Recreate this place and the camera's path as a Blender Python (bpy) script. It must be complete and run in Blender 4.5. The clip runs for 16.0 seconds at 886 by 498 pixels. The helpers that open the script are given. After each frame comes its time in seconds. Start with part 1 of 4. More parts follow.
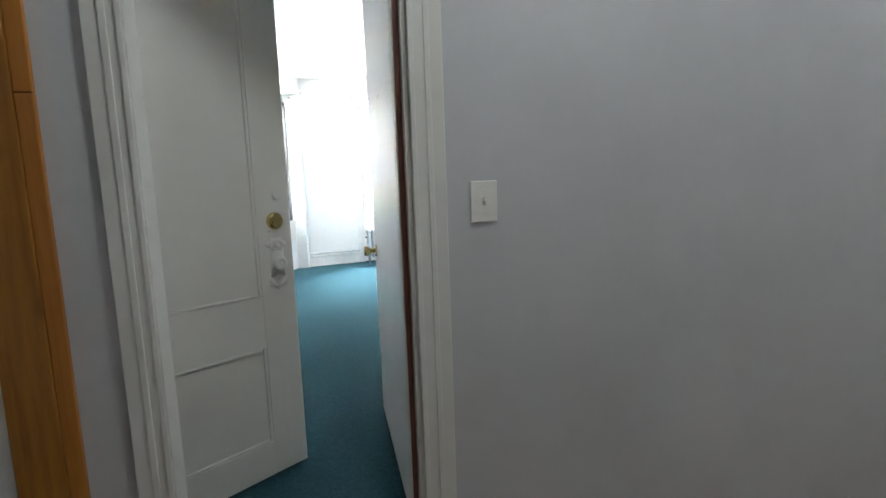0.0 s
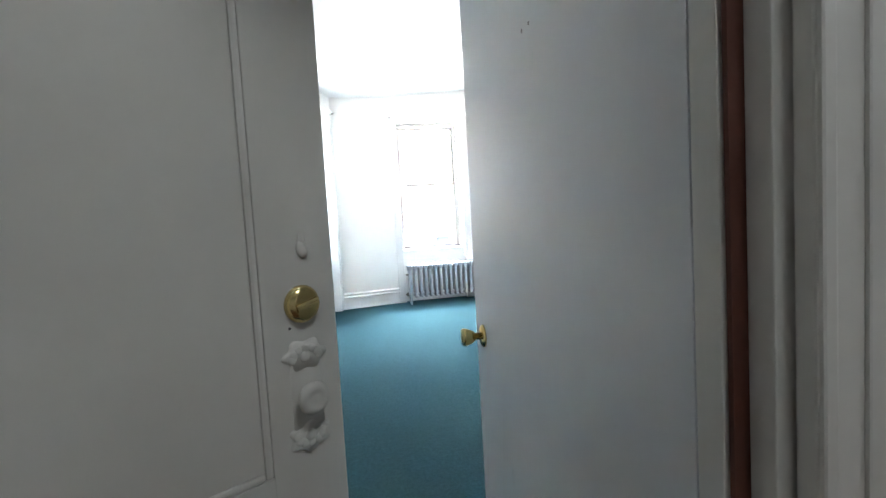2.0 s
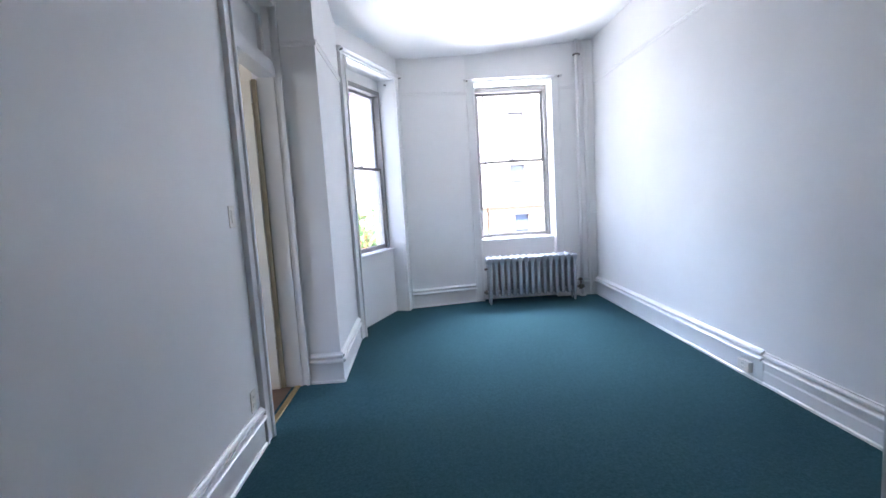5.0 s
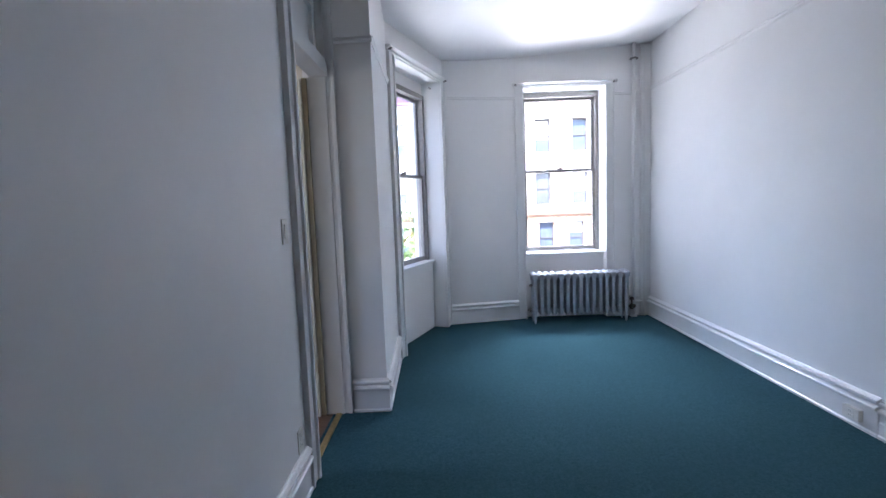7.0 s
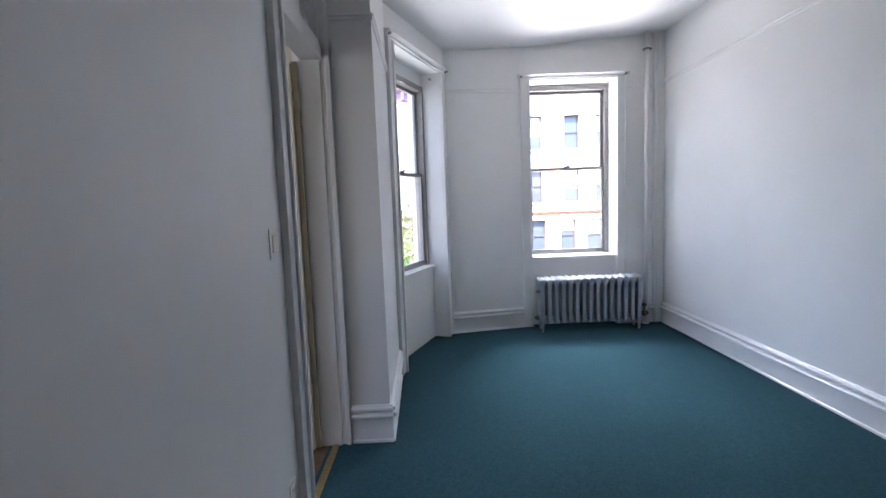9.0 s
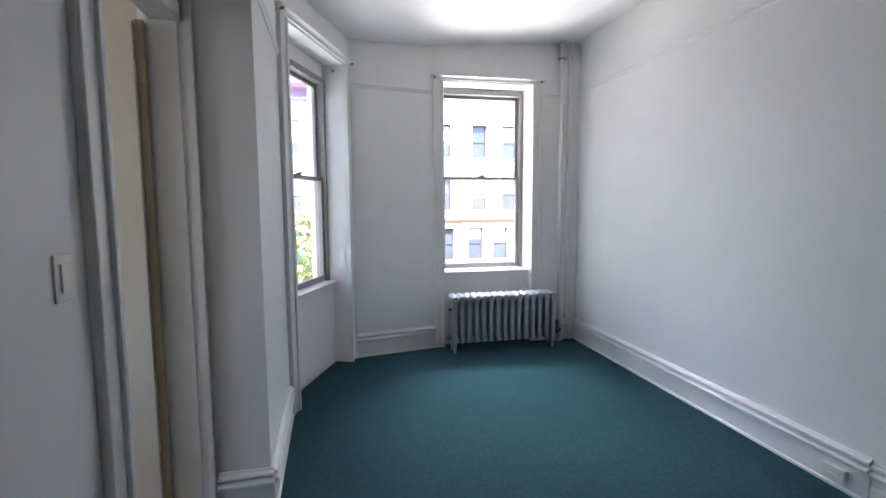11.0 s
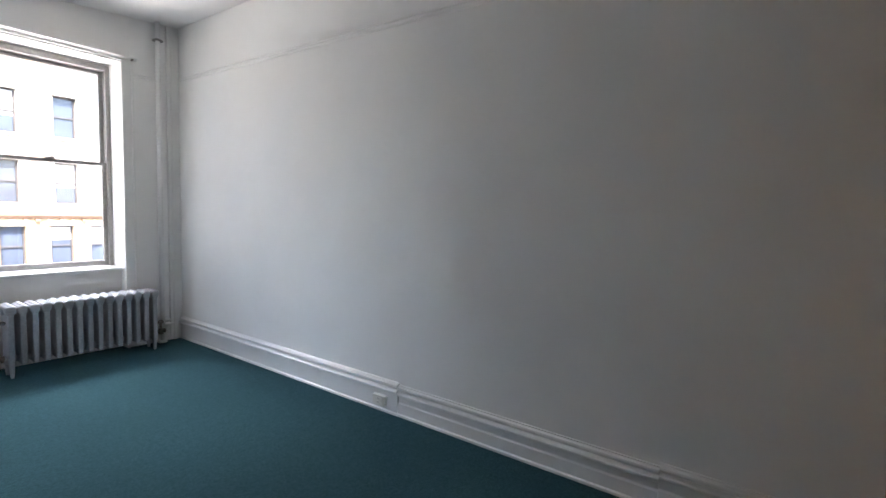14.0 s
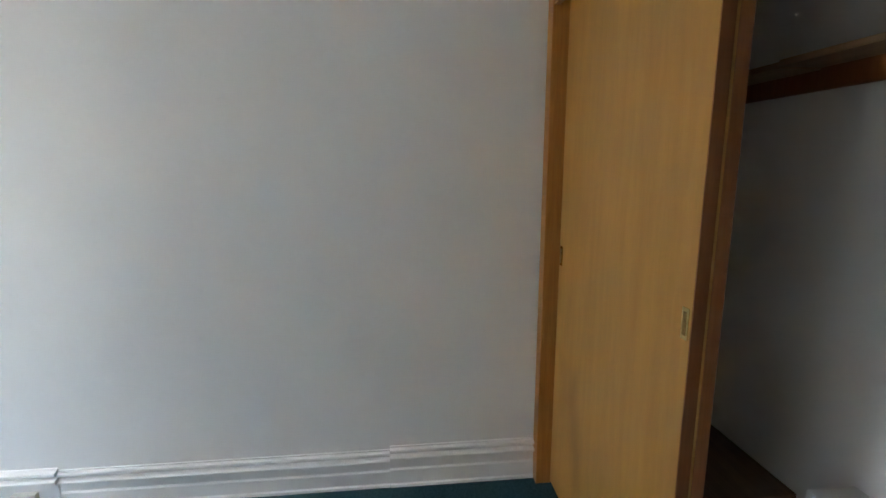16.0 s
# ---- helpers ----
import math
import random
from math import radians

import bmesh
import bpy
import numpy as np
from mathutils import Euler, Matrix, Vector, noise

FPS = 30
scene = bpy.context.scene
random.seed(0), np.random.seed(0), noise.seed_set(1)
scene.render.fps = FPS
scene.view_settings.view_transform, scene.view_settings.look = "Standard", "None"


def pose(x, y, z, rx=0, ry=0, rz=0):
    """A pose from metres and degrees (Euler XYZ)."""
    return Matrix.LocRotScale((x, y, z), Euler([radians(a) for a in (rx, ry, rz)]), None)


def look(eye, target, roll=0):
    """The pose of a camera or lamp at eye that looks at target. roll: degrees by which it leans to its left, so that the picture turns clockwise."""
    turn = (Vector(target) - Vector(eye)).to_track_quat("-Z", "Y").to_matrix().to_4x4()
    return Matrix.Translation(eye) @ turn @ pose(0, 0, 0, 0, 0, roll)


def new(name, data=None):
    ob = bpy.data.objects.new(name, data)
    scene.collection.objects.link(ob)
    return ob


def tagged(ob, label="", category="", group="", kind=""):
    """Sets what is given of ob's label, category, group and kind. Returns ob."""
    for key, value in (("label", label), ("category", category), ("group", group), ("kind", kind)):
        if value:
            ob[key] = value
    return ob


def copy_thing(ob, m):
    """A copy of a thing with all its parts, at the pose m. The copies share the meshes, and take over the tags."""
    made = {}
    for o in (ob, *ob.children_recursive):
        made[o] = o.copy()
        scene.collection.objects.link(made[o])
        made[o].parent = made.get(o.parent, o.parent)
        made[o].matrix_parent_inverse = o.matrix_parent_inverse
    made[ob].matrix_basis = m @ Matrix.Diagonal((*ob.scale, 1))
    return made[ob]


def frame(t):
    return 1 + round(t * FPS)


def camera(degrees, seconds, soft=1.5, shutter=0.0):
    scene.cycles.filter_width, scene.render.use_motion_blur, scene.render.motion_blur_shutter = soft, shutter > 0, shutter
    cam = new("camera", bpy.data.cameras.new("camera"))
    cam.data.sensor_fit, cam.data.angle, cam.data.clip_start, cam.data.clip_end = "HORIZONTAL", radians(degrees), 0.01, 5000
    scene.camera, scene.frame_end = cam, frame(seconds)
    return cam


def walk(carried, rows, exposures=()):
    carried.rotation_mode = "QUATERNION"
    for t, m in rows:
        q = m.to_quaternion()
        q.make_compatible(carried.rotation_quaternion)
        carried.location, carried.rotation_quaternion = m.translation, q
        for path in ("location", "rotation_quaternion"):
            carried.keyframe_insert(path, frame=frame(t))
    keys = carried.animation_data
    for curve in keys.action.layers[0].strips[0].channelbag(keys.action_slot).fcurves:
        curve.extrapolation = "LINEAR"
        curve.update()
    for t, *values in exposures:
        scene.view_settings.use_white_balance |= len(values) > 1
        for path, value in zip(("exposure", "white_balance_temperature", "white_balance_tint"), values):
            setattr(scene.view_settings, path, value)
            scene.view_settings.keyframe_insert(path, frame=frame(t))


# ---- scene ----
EXPO = [(0, 5.4, 6300, 9), (1.5, 5.25, 6300, 10), (2.5, 4.9, 6100, 12), (3.5, 4.4, 5950, 15), (4.2, 4.12, 5800, 18), (7, 3.2, 5650, 20), (8.2, 3.12, 5850, 20), (11, 2.95, 6250, 17), (12.5, 2.95, 6500, 16), (14.5, 3.0, 6500, 16), (15, 3.12, 6400, 14), (15.5, 3.45, 6450, 13), (16, 3.95, 6550, 12)]
cam = camera(86.2, 16.0)
PATH = [
    (0, (0.959, -1.293, 1.131), (1.448, 0.631, 0.884), -2.0),
    (0.5, (0.905, -1.025, 1.119), (1.185, 0.946, 0.921), -2.2),
    (1, (0.876, -0.685, 1.131), (1.119, 1.29, 0.933), -3.5),
    (1.5, (0.87, -0.444, 1.157), (1.161, 1.528, 0.988), -5.2),
    (2, (0.871, -0.205, 1.171), (1.258, 1.753, 1.044), -3.3),
    (2.5, (0.917, -0.071, 1.219), (1.254, 1.893, 1.047), -3.1),
    (3, (0.95, 0.183, 1.206), (1.226, 2.159, 1.067), -2.1),
    (3.5, (0.944, 0.361, 1.225), (1.21, 2.336, 1.053), -2.6),
    (4, (0.997, 0.554, 1.268), (1.195, 2.53, 1.032), -3.4),
    (6.5, (0.803, 1.107, 1.309), (0.78, 3.099, 1.13), -2.1),
    (7, (0.707, 1.184, 1.353), (0.698, 3.175, 1.164), -2.1),
    (7.5, (0.619, 1.287, 1.326), (0.642, 3.278, 1.142), -2.5),
    (8, (0.573, 1.33, 1.368), (0.597, 3.32, 1.166), -2.3),
    (10.5, (0.607, 1.967, 1.399), (0.836, 3.944, 1.208), -0.6),
    (11, (0.630, 2.020, 1.418), (1.055, 3.974, 1.232), -0.4),
    (11.5, (0.69, 2.063, 1.44), (1.333, 3.947, 1.253), 0.0),
    (12, (0.700, 2.020, 1.43), (1.591, 3.802, 1.248), 0.4),
    (12.5, (0.727, 1.971, 1.394), (1.839, 3.626, 1.237), 0.6),
    (13, (0.756, 1.934, 1.407), (2.05, 3.45, 1.24), 0.8),
    (13.5, (0.788, 1.748, 1.373), (2.233, 3.12, 1.199), 0.5),
    (14, (0.692, 1.684, 1.372), (2.321, 2.833, 1.207), 1.8),
    (14.5, (0.791, 1.816, 1.577), (2.559, 2.704, 1.285), 0.9),
    (15, (0.778, 1.831, 1.623), (2.659, 2.447, 1.339), 0.6),
    (15.5, (0.598, 1.983, 1.694), (2.562, 2.219, 1.4), 0.6),
    (16, (0.779, 2.007, 1.673), (2.736, 1.803, 1.316), -0.1),
]
walk(cam, [(t, look(eye, target, roll)) for t, eye, target, roll in PATH],
     exposures=EXPO)

# ---- light ----
world = bpy.data.worlds.new("sky")
scene.world = world
world.use_nodes = True
wn = world.node_tree
sky = wn.nodes.new("ShaderNodeTexSky")
sky.sky_type = "NISHITA"
sky.sun_disc = False
sky.sun_elevation = radians(48)
sky.sun_rotation = radians(200)
wn.links.new(sky.outputs[0], wn.nodes["Background"].inputs[0])
wn.nodes["Background"].inputs[1].default_value = 0.15

sun_data = bpy.data.lights.new("sun", "SUN")
sun_data.energy = 2.6
sun_data.angle = radians(0.5)
sun_data.color = (1.0, 0.95, 0.86)
sun = new("sun", sun_data)
sun.matrix_world = look((0, 0, 0), (0.25, 0.62, -0.74))


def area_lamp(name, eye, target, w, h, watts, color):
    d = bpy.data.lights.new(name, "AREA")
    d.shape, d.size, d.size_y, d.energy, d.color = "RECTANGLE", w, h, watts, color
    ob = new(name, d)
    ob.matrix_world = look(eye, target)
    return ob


# added lamps for daylight through the bay's two windows: sky above, sunlit street below
area_lamp("window_light", (2.7, 10.0, 4.75), (2.0, 5.9, 1.1), 3.2, 1.6, 108, (0.92, 0.97, 1.0))
area_lamp("window_light", (-2.2, 8.0, 4.5), (0.9, 5.8, 1.4), 2.4, 1.6, 8, (0.92, 0.97, 1.0))
# unseen fill lamps below sill level, standing in for light off the sunlit street
area_lamp("street_bounce_fill", (2.6, 9.9, -2.1), (2.05, 6.0, 2.2), 5.2, 3.0, 118, (1.0, 0.97, 0.90))
area_lamp("street_bounce_fill", (-1.5, 7.3, -1.8), (0.9, 5.5, 2.2), 2.6, 2.0, 18, (0.98, 1.0, 0.92))

# daylight in the side room
area_lamp("side_room_light", (-2.36, 3.3, 1.7), (-0.3, 3.9, 1.2), 1.0, 1.4, 1.2, (1.0, 0.98, 0.95))

# ---- materials ----


def nodes_of(name):
    m = bpy.data.materials.new(name)
    m.use_nodes = True
    nt = m.node_tree
    return m, nt, nt.nodes["Principled BSDF"]


def grain(nt, scale, detail=4, rough=0.6, stretch=None):
    """A noise texture in object space, as large as the world."""
    tc = nt.nodes.new("ShaderNodeTexCoord")
    n = nt.nodes.new("ShaderNodeTexNoise")
    n.inputs["Scale"].default_value = scale
    n.inputs["Detail"].default_value = detail
    n.inputs["Roughness"].default_value = rough
    if stretch:
        mp = nt.nodes.new("ShaderNodeMapping")
        mp.inputs["Scale"].default_value = stretch
        nt.links.new(tc.outputs["Object"], mp.inputs[0])
        nt.links.new(mp.outputs[0], n.inputs[0])
    else:
        nt.links.new(tc.outputs["Object"], n.inputs[0])
    return n.outputs["Fac"]


def ramp(nt, fac, *stops):
    r = nt.nodes.new("ShaderNodeValToRGB")
    while len(r.color_ramp.elements) < len(stops):
        r.color_ramp.elements.new(0.5)
    for e, (p, c) in zip(r.color_ramp.elements, stops):
        e.position, e.color = p, (*c, 1)
    nt.links.new(fac, r.inputs[0])
    return r.outputs[0]


def mix(nt, fac, a, b, kind="MIX"):
    m = nt.nodes.new("ShaderNodeMix")
    m.data_type, m.blend_type = "RGBA", kind
    for sock, v in ((m.inputs["Factor"], fac), (m.inputs["A"], a), (m.inputs["B"], b)):
        if isinstance(v, (int, float)):
            sock.default_value = v
        elif isinstance(v, tuple):
            sock.default_value = (*v, 1)
        else:
            nt.links.new(v, sock)
    return m.outputs["Result"]


def bump(nt, bsdf, fac, strength, distance):
    b = nt.nodes.new("ShaderNodeBump")
    b.inputs["Strength"].default_value = strength
    b.inputs["Distance"].default_value = distance
    nt.links.new(fac, b.inputs["Height"])
    nt.links.new(b.outputs[0], bsdf.inputs["Normal"])


def paint(name, color, dirt, rough=0.5, brush=0.12, lumps=0.0015, scuffs=False, wavy=0.0):
    """Old house paint: broad stains, brush lumps, slight change of gloss."""
    m, nt, b = nodes_of(name)
    broad = grain(nt, 1.7, 5)
    fine = grain(nt, 46, 4)
    c = mix(nt, ramp(nt, broad, (0.35, (0, 0, 0)), (0.75, (1, 1, 1))), color, dirt)
    c = mix(nt, 0.10, c, ramp(nt, fine, (0.3, dirt), (0.7, color)))
    if scuffs:
        sc = grain(nt, 5.0, 6, 0.75, (1, 1, 0.5))
        c = mix(nt, ramp(nt, sc, (0.66, (0, 0, 0)), (0.74, (0.5, 0.5, 0.5))), c, tuple(v * 0.72 for v in dirt))
    nt.links.new(c, b.inputs["Base Color"])
    b.inputs["Roughness"].default_value = rough
    lump = mix(nt, 0.35, grain(nt, 11, 3), fine)
    bump(nt, b, lump, brush, lumps)
    if wavy:
        first = nt.nodes["Bump"]
        second = nt.nodes.new("ShaderNodeBump")
        second.inputs["Strength"].default_value = 1.0
        second.inputs["Distance"].default_value = wavy
        nt.links.new(grain(nt, 1.6, 3, 0.45, (1, 1, 0.6)), second.inputs["Height"])
        nt.links.new(second.outputs[0], first.inputs["Normal"])
    return m


def plain(name, color, rough=0.5, metal=0.0, vary=0.12, scale=30):
    m, nt, b = nodes_of(name)
    f = grain(nt, scale, 4)
    c = ramp(nt, f, (0.3, tuple(v * (1 - vary) for v in color)), (0.7, tuple(min(1, v * (1 + vary)) for v in color)))
    nt.links.new(c, b.inputs["Base Color"])
    b.inputs["Roughness"].default_value = rough
    b.inputs["Metallic"].default_value = metal
    bump(nt, b, f, 0.08, 0.001)
    return m


def timber(name, dark, light, rough=0.4, stretch=(30, 30, 1.6), knotty=False):
    m, nt, b = nodes_of(name)
    g = grain(nt, 1.0, 6, 0.65, stretch)
    fine = grain(nt, 4.0, 3, 0.6, stretch)
    knots = grain(nt, 2.3, 3, 0.5, (1, 1, 0.4))
    c = ramp(nt, g, (0.3, dark), (0.7, light))
    c = mix(nt, 0.25, c, ramp(nt, fine, (0.35, dark), (0.65, light)))
    c = mix(nt, ramp(nt, knots, (0.62, (0, 0, 0)), (0.72, (0.55, 0.55, 0.55))), c, tuple(v * 0.55 for v in dark))
    if knotty:
        tc = nt.nodes.new("ShaderNodeTexCoord")
        vo = nt.nodes.new("ShaderNodeTexVoronoi")
        vo.inputs["Scale"].default_value = 4.2
        nt.links.new(tc.outputs["Object"], vo.inputs["Vector"])
        spot = ramp(nt, vo.outputs["Distance"], (0.035, (1, 1, 1)), (0.065, (0, 0, 0)))
        halo = ramp(nt, vo.outputs["Distance"], (0.05, (0.6, 0.6, 0.6)), (0.16, (0, 0, 0)))
        c = mix(nt, halo, c, tuple(v * 0.6 for v in dark))
        c = mix(nt, spot, c, (0.05, 0.014, 0.004))
    nt.links.new(c, b.inputs["Base Color"])
    b.inputs["Roughness"].default_value = rough
    bump(nt, b, fine, 0.15, 0.001)
    return m


def carpet_material():
    m, nt, b = nodes_of("carpet_pile")
    pile = grain(nt, 240, 3, 0.8)
    tuft = grain(nt, 60, 5, 0.75)
    worn = grain(nt, 1.3, 6, 0.6)
    spots = grain(nt, 9, 6, 0.75)
    dark, mid, pale = (0.012, 0.033, 0.040), (0.034, 0.085, 0.103), (0.066, 0.138, 0.160)
    c = ramp(nt, pile, (0.30, dark), (0.5, mid), (0.72, pale))
    c = mix(nt, 0.5, c, ramp(nt, tuft, (0.32, dark), (0.5, mid), (0.68, pale)))
    blot = grain(nt, 22, 4, 0.7)
    c = mix(nt, 0.12, c, ramp(nt, blot, (0.36, dark), (0.52, mid), (0.66, pale)))
    c = mix(nt, ramp(nt, worn, (0.42, (0, 0, 0)), (0.68, (0.35, 0.35, 0.35))), c, (0.028, 0.070, 0.084))
    c = mix(nt, ramp(nt, spots, (0.64, (0, 0, 0)), (0.74, (0.55, 0.55, 0.55))), c, (0.010, 0.028, 0.034))
    nt.links.new(c, b.inputs["Base Color"])
    b.inputs["Roughness"].default_value = 1.0
    b.inputs["Specular IOR Level"].default_value = 0.03
    bump(nt, b, mix(nt, 0.5, pile, tuft), 0.7, 0.006)
    return m


def glass_material():
    m, nt, b = nodes_of("window_glass")
    b.inputs["Base Color"].default_value = (1, 1, 1, 1)
    b.inputs["Roughness"].default_value = 0.0
    b.inputs["IOR"].default_value = 1.45
    b.inputs["Transmission Weight"].default_value = 1.0
    return m


def brick_material(name, a, b_, mortar):
    m, nt, b = nodes_of(name)
    tc = nt.nodes.new("ShaderNodeTexCoord")
    mp = nt.nodes.new("ShaderNodeMapping")
    mp.inputs["Rotation"].default_value = (radians(90), 0, 0)
    br = nt.nodes.new("ShaderNodeTexBrick")
    br.inputs["Scale"].default_value = 1.0
    br.inputs["Brick Width"].default_value = 0.22
    br.inputs["Row Height"].default_value = 0.075
    br.inputs["Mortar Size"].default_value = 0.01
    br.inputs["Color1"].default_value = (*a, 1)
    br.inputs["Color2"].default_value = (*b_, 1)
    br.inputs["Mortar"].default_value = (*mortar, 1)
    nt.links.new(tc.outputs["Object"], mp.inputs[0])
    nt.links.new(mp.outputs[0], br.inputs[0])
    soot = grain(nt, 0.5, 5)
    c = mix(nt, ramp(nt, soot, (0.4, (0, 0, 0)), (0.7, (0.4, 0.4, 0.4))), br.outputs[0], tuple(v * 0.6 for v in a))
    nt.links.new(c, b.inputs["Base Color"])
    b.inputs["Roughness"].default_value = 0.9
    return m


M_WALL = paint("room_wall_paint", (0.88, 0.877, 0.865), (0.83, 0.826, 0.812), 0.5, 0.12, 0.002, wavy=0.006)
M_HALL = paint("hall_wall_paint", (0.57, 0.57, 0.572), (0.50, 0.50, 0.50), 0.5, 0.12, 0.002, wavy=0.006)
M_CEIL = paint("ceiling_paint", (0.87, 0.87, 0.87), (0.83, 0.83, 0.83), 0.7, 0.1, 0.002)
M_TRIM = paint("trim_gloss_paint", (0.86, 0.86, 0.85), (0.77, 0.765, 0.75), 0.32, 0.16, 0.0025)
M_HALLTRIM = paint("hall_trim_paint", (0.74, 0.725, 0.675), (0.64, 0.625, 0.565), 0.35, 0.16, 0.0025)
M_DOOR = paint("panel_door_paint", (0.74, 0.722, 0.67), (0.66, 0.64, 0.58), 0.38, 0.18, 0.003)
M_SLAB = paint("slab_door_paint", (0.72, 0.73, 0.74), (0.64, 0.65, 0.66), 0.35, 0.10, 0.0015, scuffs=True)
M_BEIGE = paint("beige_door_paint", (0.72, 0.68, 0.58), (0.64, 0.59, 0.48), 0.45, 0.12, 0.002)
M_OLIVE = paint("worn_door_edge_paint", (0.47, 0.41, 0.28), (0.32, 0.27, 0.17), 0.5, 0.2, 0.003)
M_CARPET = carpet_material()
M_GLASS = glass_material()
M_RAD = plain("aluminium_radiator_paint", (0.42, 0.43, 0.46), 0.42, 0.25, 0.14, 60)
M_BRASS = plain("brass", (0.62, 0.49, 0.22), 0.2, 1.0, 0.10, 80)
M_DARKBRASS = plain("dark_brass", (0.36, 0.24, 0.09), 0.3, 1.0, 0.2, 80)
M_STEEL = plain("pipe_metal", (0.20, 0.17, 0.15), 0.5, 0.7, 0.3, 60)
M_SASH = plain("sash_grey_paint", (0.30, 0.29, 0.28), 0.45, 0.2, 0.15, 40)
M_PLATE = plain("switch_plastic", (0.80, 0.78, 0.72), 0.3, 0.0, 0.04, 30)
M_SLOTGREY = plain("switch_slot", (0.42, 0.40, 0.36), 0.5)
M_SLOT = plain("dark_slot", (0.03, 0.03, 0.03), 0.6)
M_PINE = timber("closet_pine_trim", (0.36, 0.145, 0.028), (0.50, 0.23, 0.055))
M_PLY = timber("closet_door_birch", (0.47, 0.232, 0.050), (0.56, 0.295, 0.074), 0.36, (9, 9, 1.0))
M_EDGE = timber("closet_door_edge", (0.24, 0.078, 0.019), (0.33, 0.115, 0.030))
M_HALLWOOD = timber("hall_stained_wood", (0.25, 0.095, 0.013), (0.43, 0.19, 0.027), 0.33, (16, 16, 1.2), True)
M_HALLEDGE = timber("hall_edging_wood", (0.34, 0.12, 0.016), (0.46, 0.19, 0.03), 0.35, (30, 30, 1.2))
M_SHELF = timber("closet_shelf_wood", (0.30, 0.17, 0.08), (0.44, 0.27, 0.14), 0.5, (1.5, 30, 30))
M_DARKFLOOR = timber("closet_floor_wood", (0.10, 0.05, 0.025), (0.18, 0.10, 0.05), 0.5, (1.5, 30, 30))
M_RED = plain("bare_reddish_wood", (0.11, 0.035, 0.02), 0.6)
M_STRIP = plain("threshold_brass", (0.52, 0.38, 0.17), 0.4, 0.8, 0.2, 50)

# ---- mesh helpers ----


def box(bm, x0, x1, y0, y1, z0, z1, bev=0.0, m=None):
    g = bmesh.ops.create_cube(bm, size=1.0)
    vs = g["verts"]
    t = Matrix.Translation(((x0 + x1) / 2, (y0 + y1) / 2, (z0 + z1) / 2)) @ Matrix.Diagonal((abs(x1 - x0), abs(y1 - y0), abs(z1 - z0), 1))
    bmesh.ops.transform(bm, matrix=t, verts=vs)
    if bev:
        es = list({e for v in vs for e in v.link_edges})
        r = bmesh.ops.bevel(bm, geom=es, offset=bev, segments=2, affect="EDGES", profile=0.6)
        vs = list({v for f in r["faces"] for v in f.verts} | {v for v in vs if v.is_valid})
    if m:
        bmesh.ops.transform(bm, matrix=m, verts=vs)
    return vs


def extrude_profile(bm, prof, x0, x1, m=None):
    """A closed outline in (y, z), drawn from x0 to x1."""
    a = [bm.verts.new((x0, y, z)) for y, z in prof]
    b = [bm.verts.new((x1, y, z)) for y, z in prof]
    n = len(prof)
    for i in range(n):
        bm.faces.new((a[i], a[(i + 1) % n], b[(i + 1) % n], b[i]))
    bm.faces.new(a[::-1])
    bm.faces.new(b)
    if m:
        bmesh.ops.transform(bm, matrix=m, verts=a + b)
    return a + b


def prism(bm, outline, z0, z1):
    a = [bm.verts.new((x, y, z0)) for x, y in outline]
    b = [bm.verts.new((x, y, z1)) for x, y in outline]
    n = len(outline)
    for i in range(n):
        bm.faces.new((a[i], a[(i + 1) % n], b[(i + 1) % n], b[i]))
    bm.faces.new(a[::-1])
    bm.faces.new(b)
    return a + b


def lathe(bm, prof, m=None, n=24):
    """Turn (radius, height) pairs about the local z axis."""
    rings = []
    for r, z in prof:
        rings.append([bm.verts.new((r * math.cos(2 * math.pi * k / n), r * math.sin(2 * math.pi * k / n), z)) for k in range(n)])
    for a, b in zip(rings, rings[1:]):
        for k in range(n):
            bm.faces.new((a[k], a[(k + 1) % n], b[(k + 1) % n], b[k]))
    bm.faces.new(rings[0][::-1])
    bm.faces.new(rings[-1])
    vs = [v for r in rings for v in r]
    if m:
        bmesh.ops.transform(bm, matrix=m, verts=vs)
    return vs


def mesh_of(name, bm, material, smooth=False):
    bmesh.ops.recalc_face_normals(bm, faces=bm.faces)
    me = bpy.data.meshes.new(name)
    bm.to_mesh(me)
    bm.free()
    me.materials.append(material)
    if smooth:
        me.polygons.foreach_set("use_smooth", [True] * len(me.polygons))
    return me


def part(name, bm, material, parent, label="", smooth=False):
    ob = new(name, mesh_of(name, bm, material, smooth))
    ob.parent = parent
    if label:
        tagged(ob, label)
    return ob


def thing(name, m, label, category, group="", kind=""):
    ob = new(name)
    ob.matrix_world = m
    ob.empty_display_size = 0.1
    return tagged(ob, label, category, group, kind)


def solid(name, bm, material, label, category, kind="structure", smooth=False):
    return tagged(new(name, mesh_of(name, bm, material, smooth)), label, category, "", kind)


def line(p, q):
    """A frame on a wall's line: x along it, y outward from the room, z up."""
    u = (Vector((*q, 0)) - Vector((*p, 0)))
    length = u.length
    u.normalize()
    n = Vector((-u.y, u.x, 0))
    m = Matrix(((u.x, n.x, 0, p[0]), (u.y, n.y, 0, p[1]), (0, 0, 1, 0), (0, 0, 0, 1)))
    return m, length


def wall_with_opening(bm, m, length, thick, height, a, b, z0, z1, start=0.0):
    box(bm, start, a, 0, thick, 0, height, 0, m)
    box(bm, b, length, 0, thick, 0, height, 0, m)
    if z0 > 0:
        box(bm, a, b, 0, thick, 0, z0, 0, m)
    box(bm, a, b, 0, thick, z1, height, 0, m)


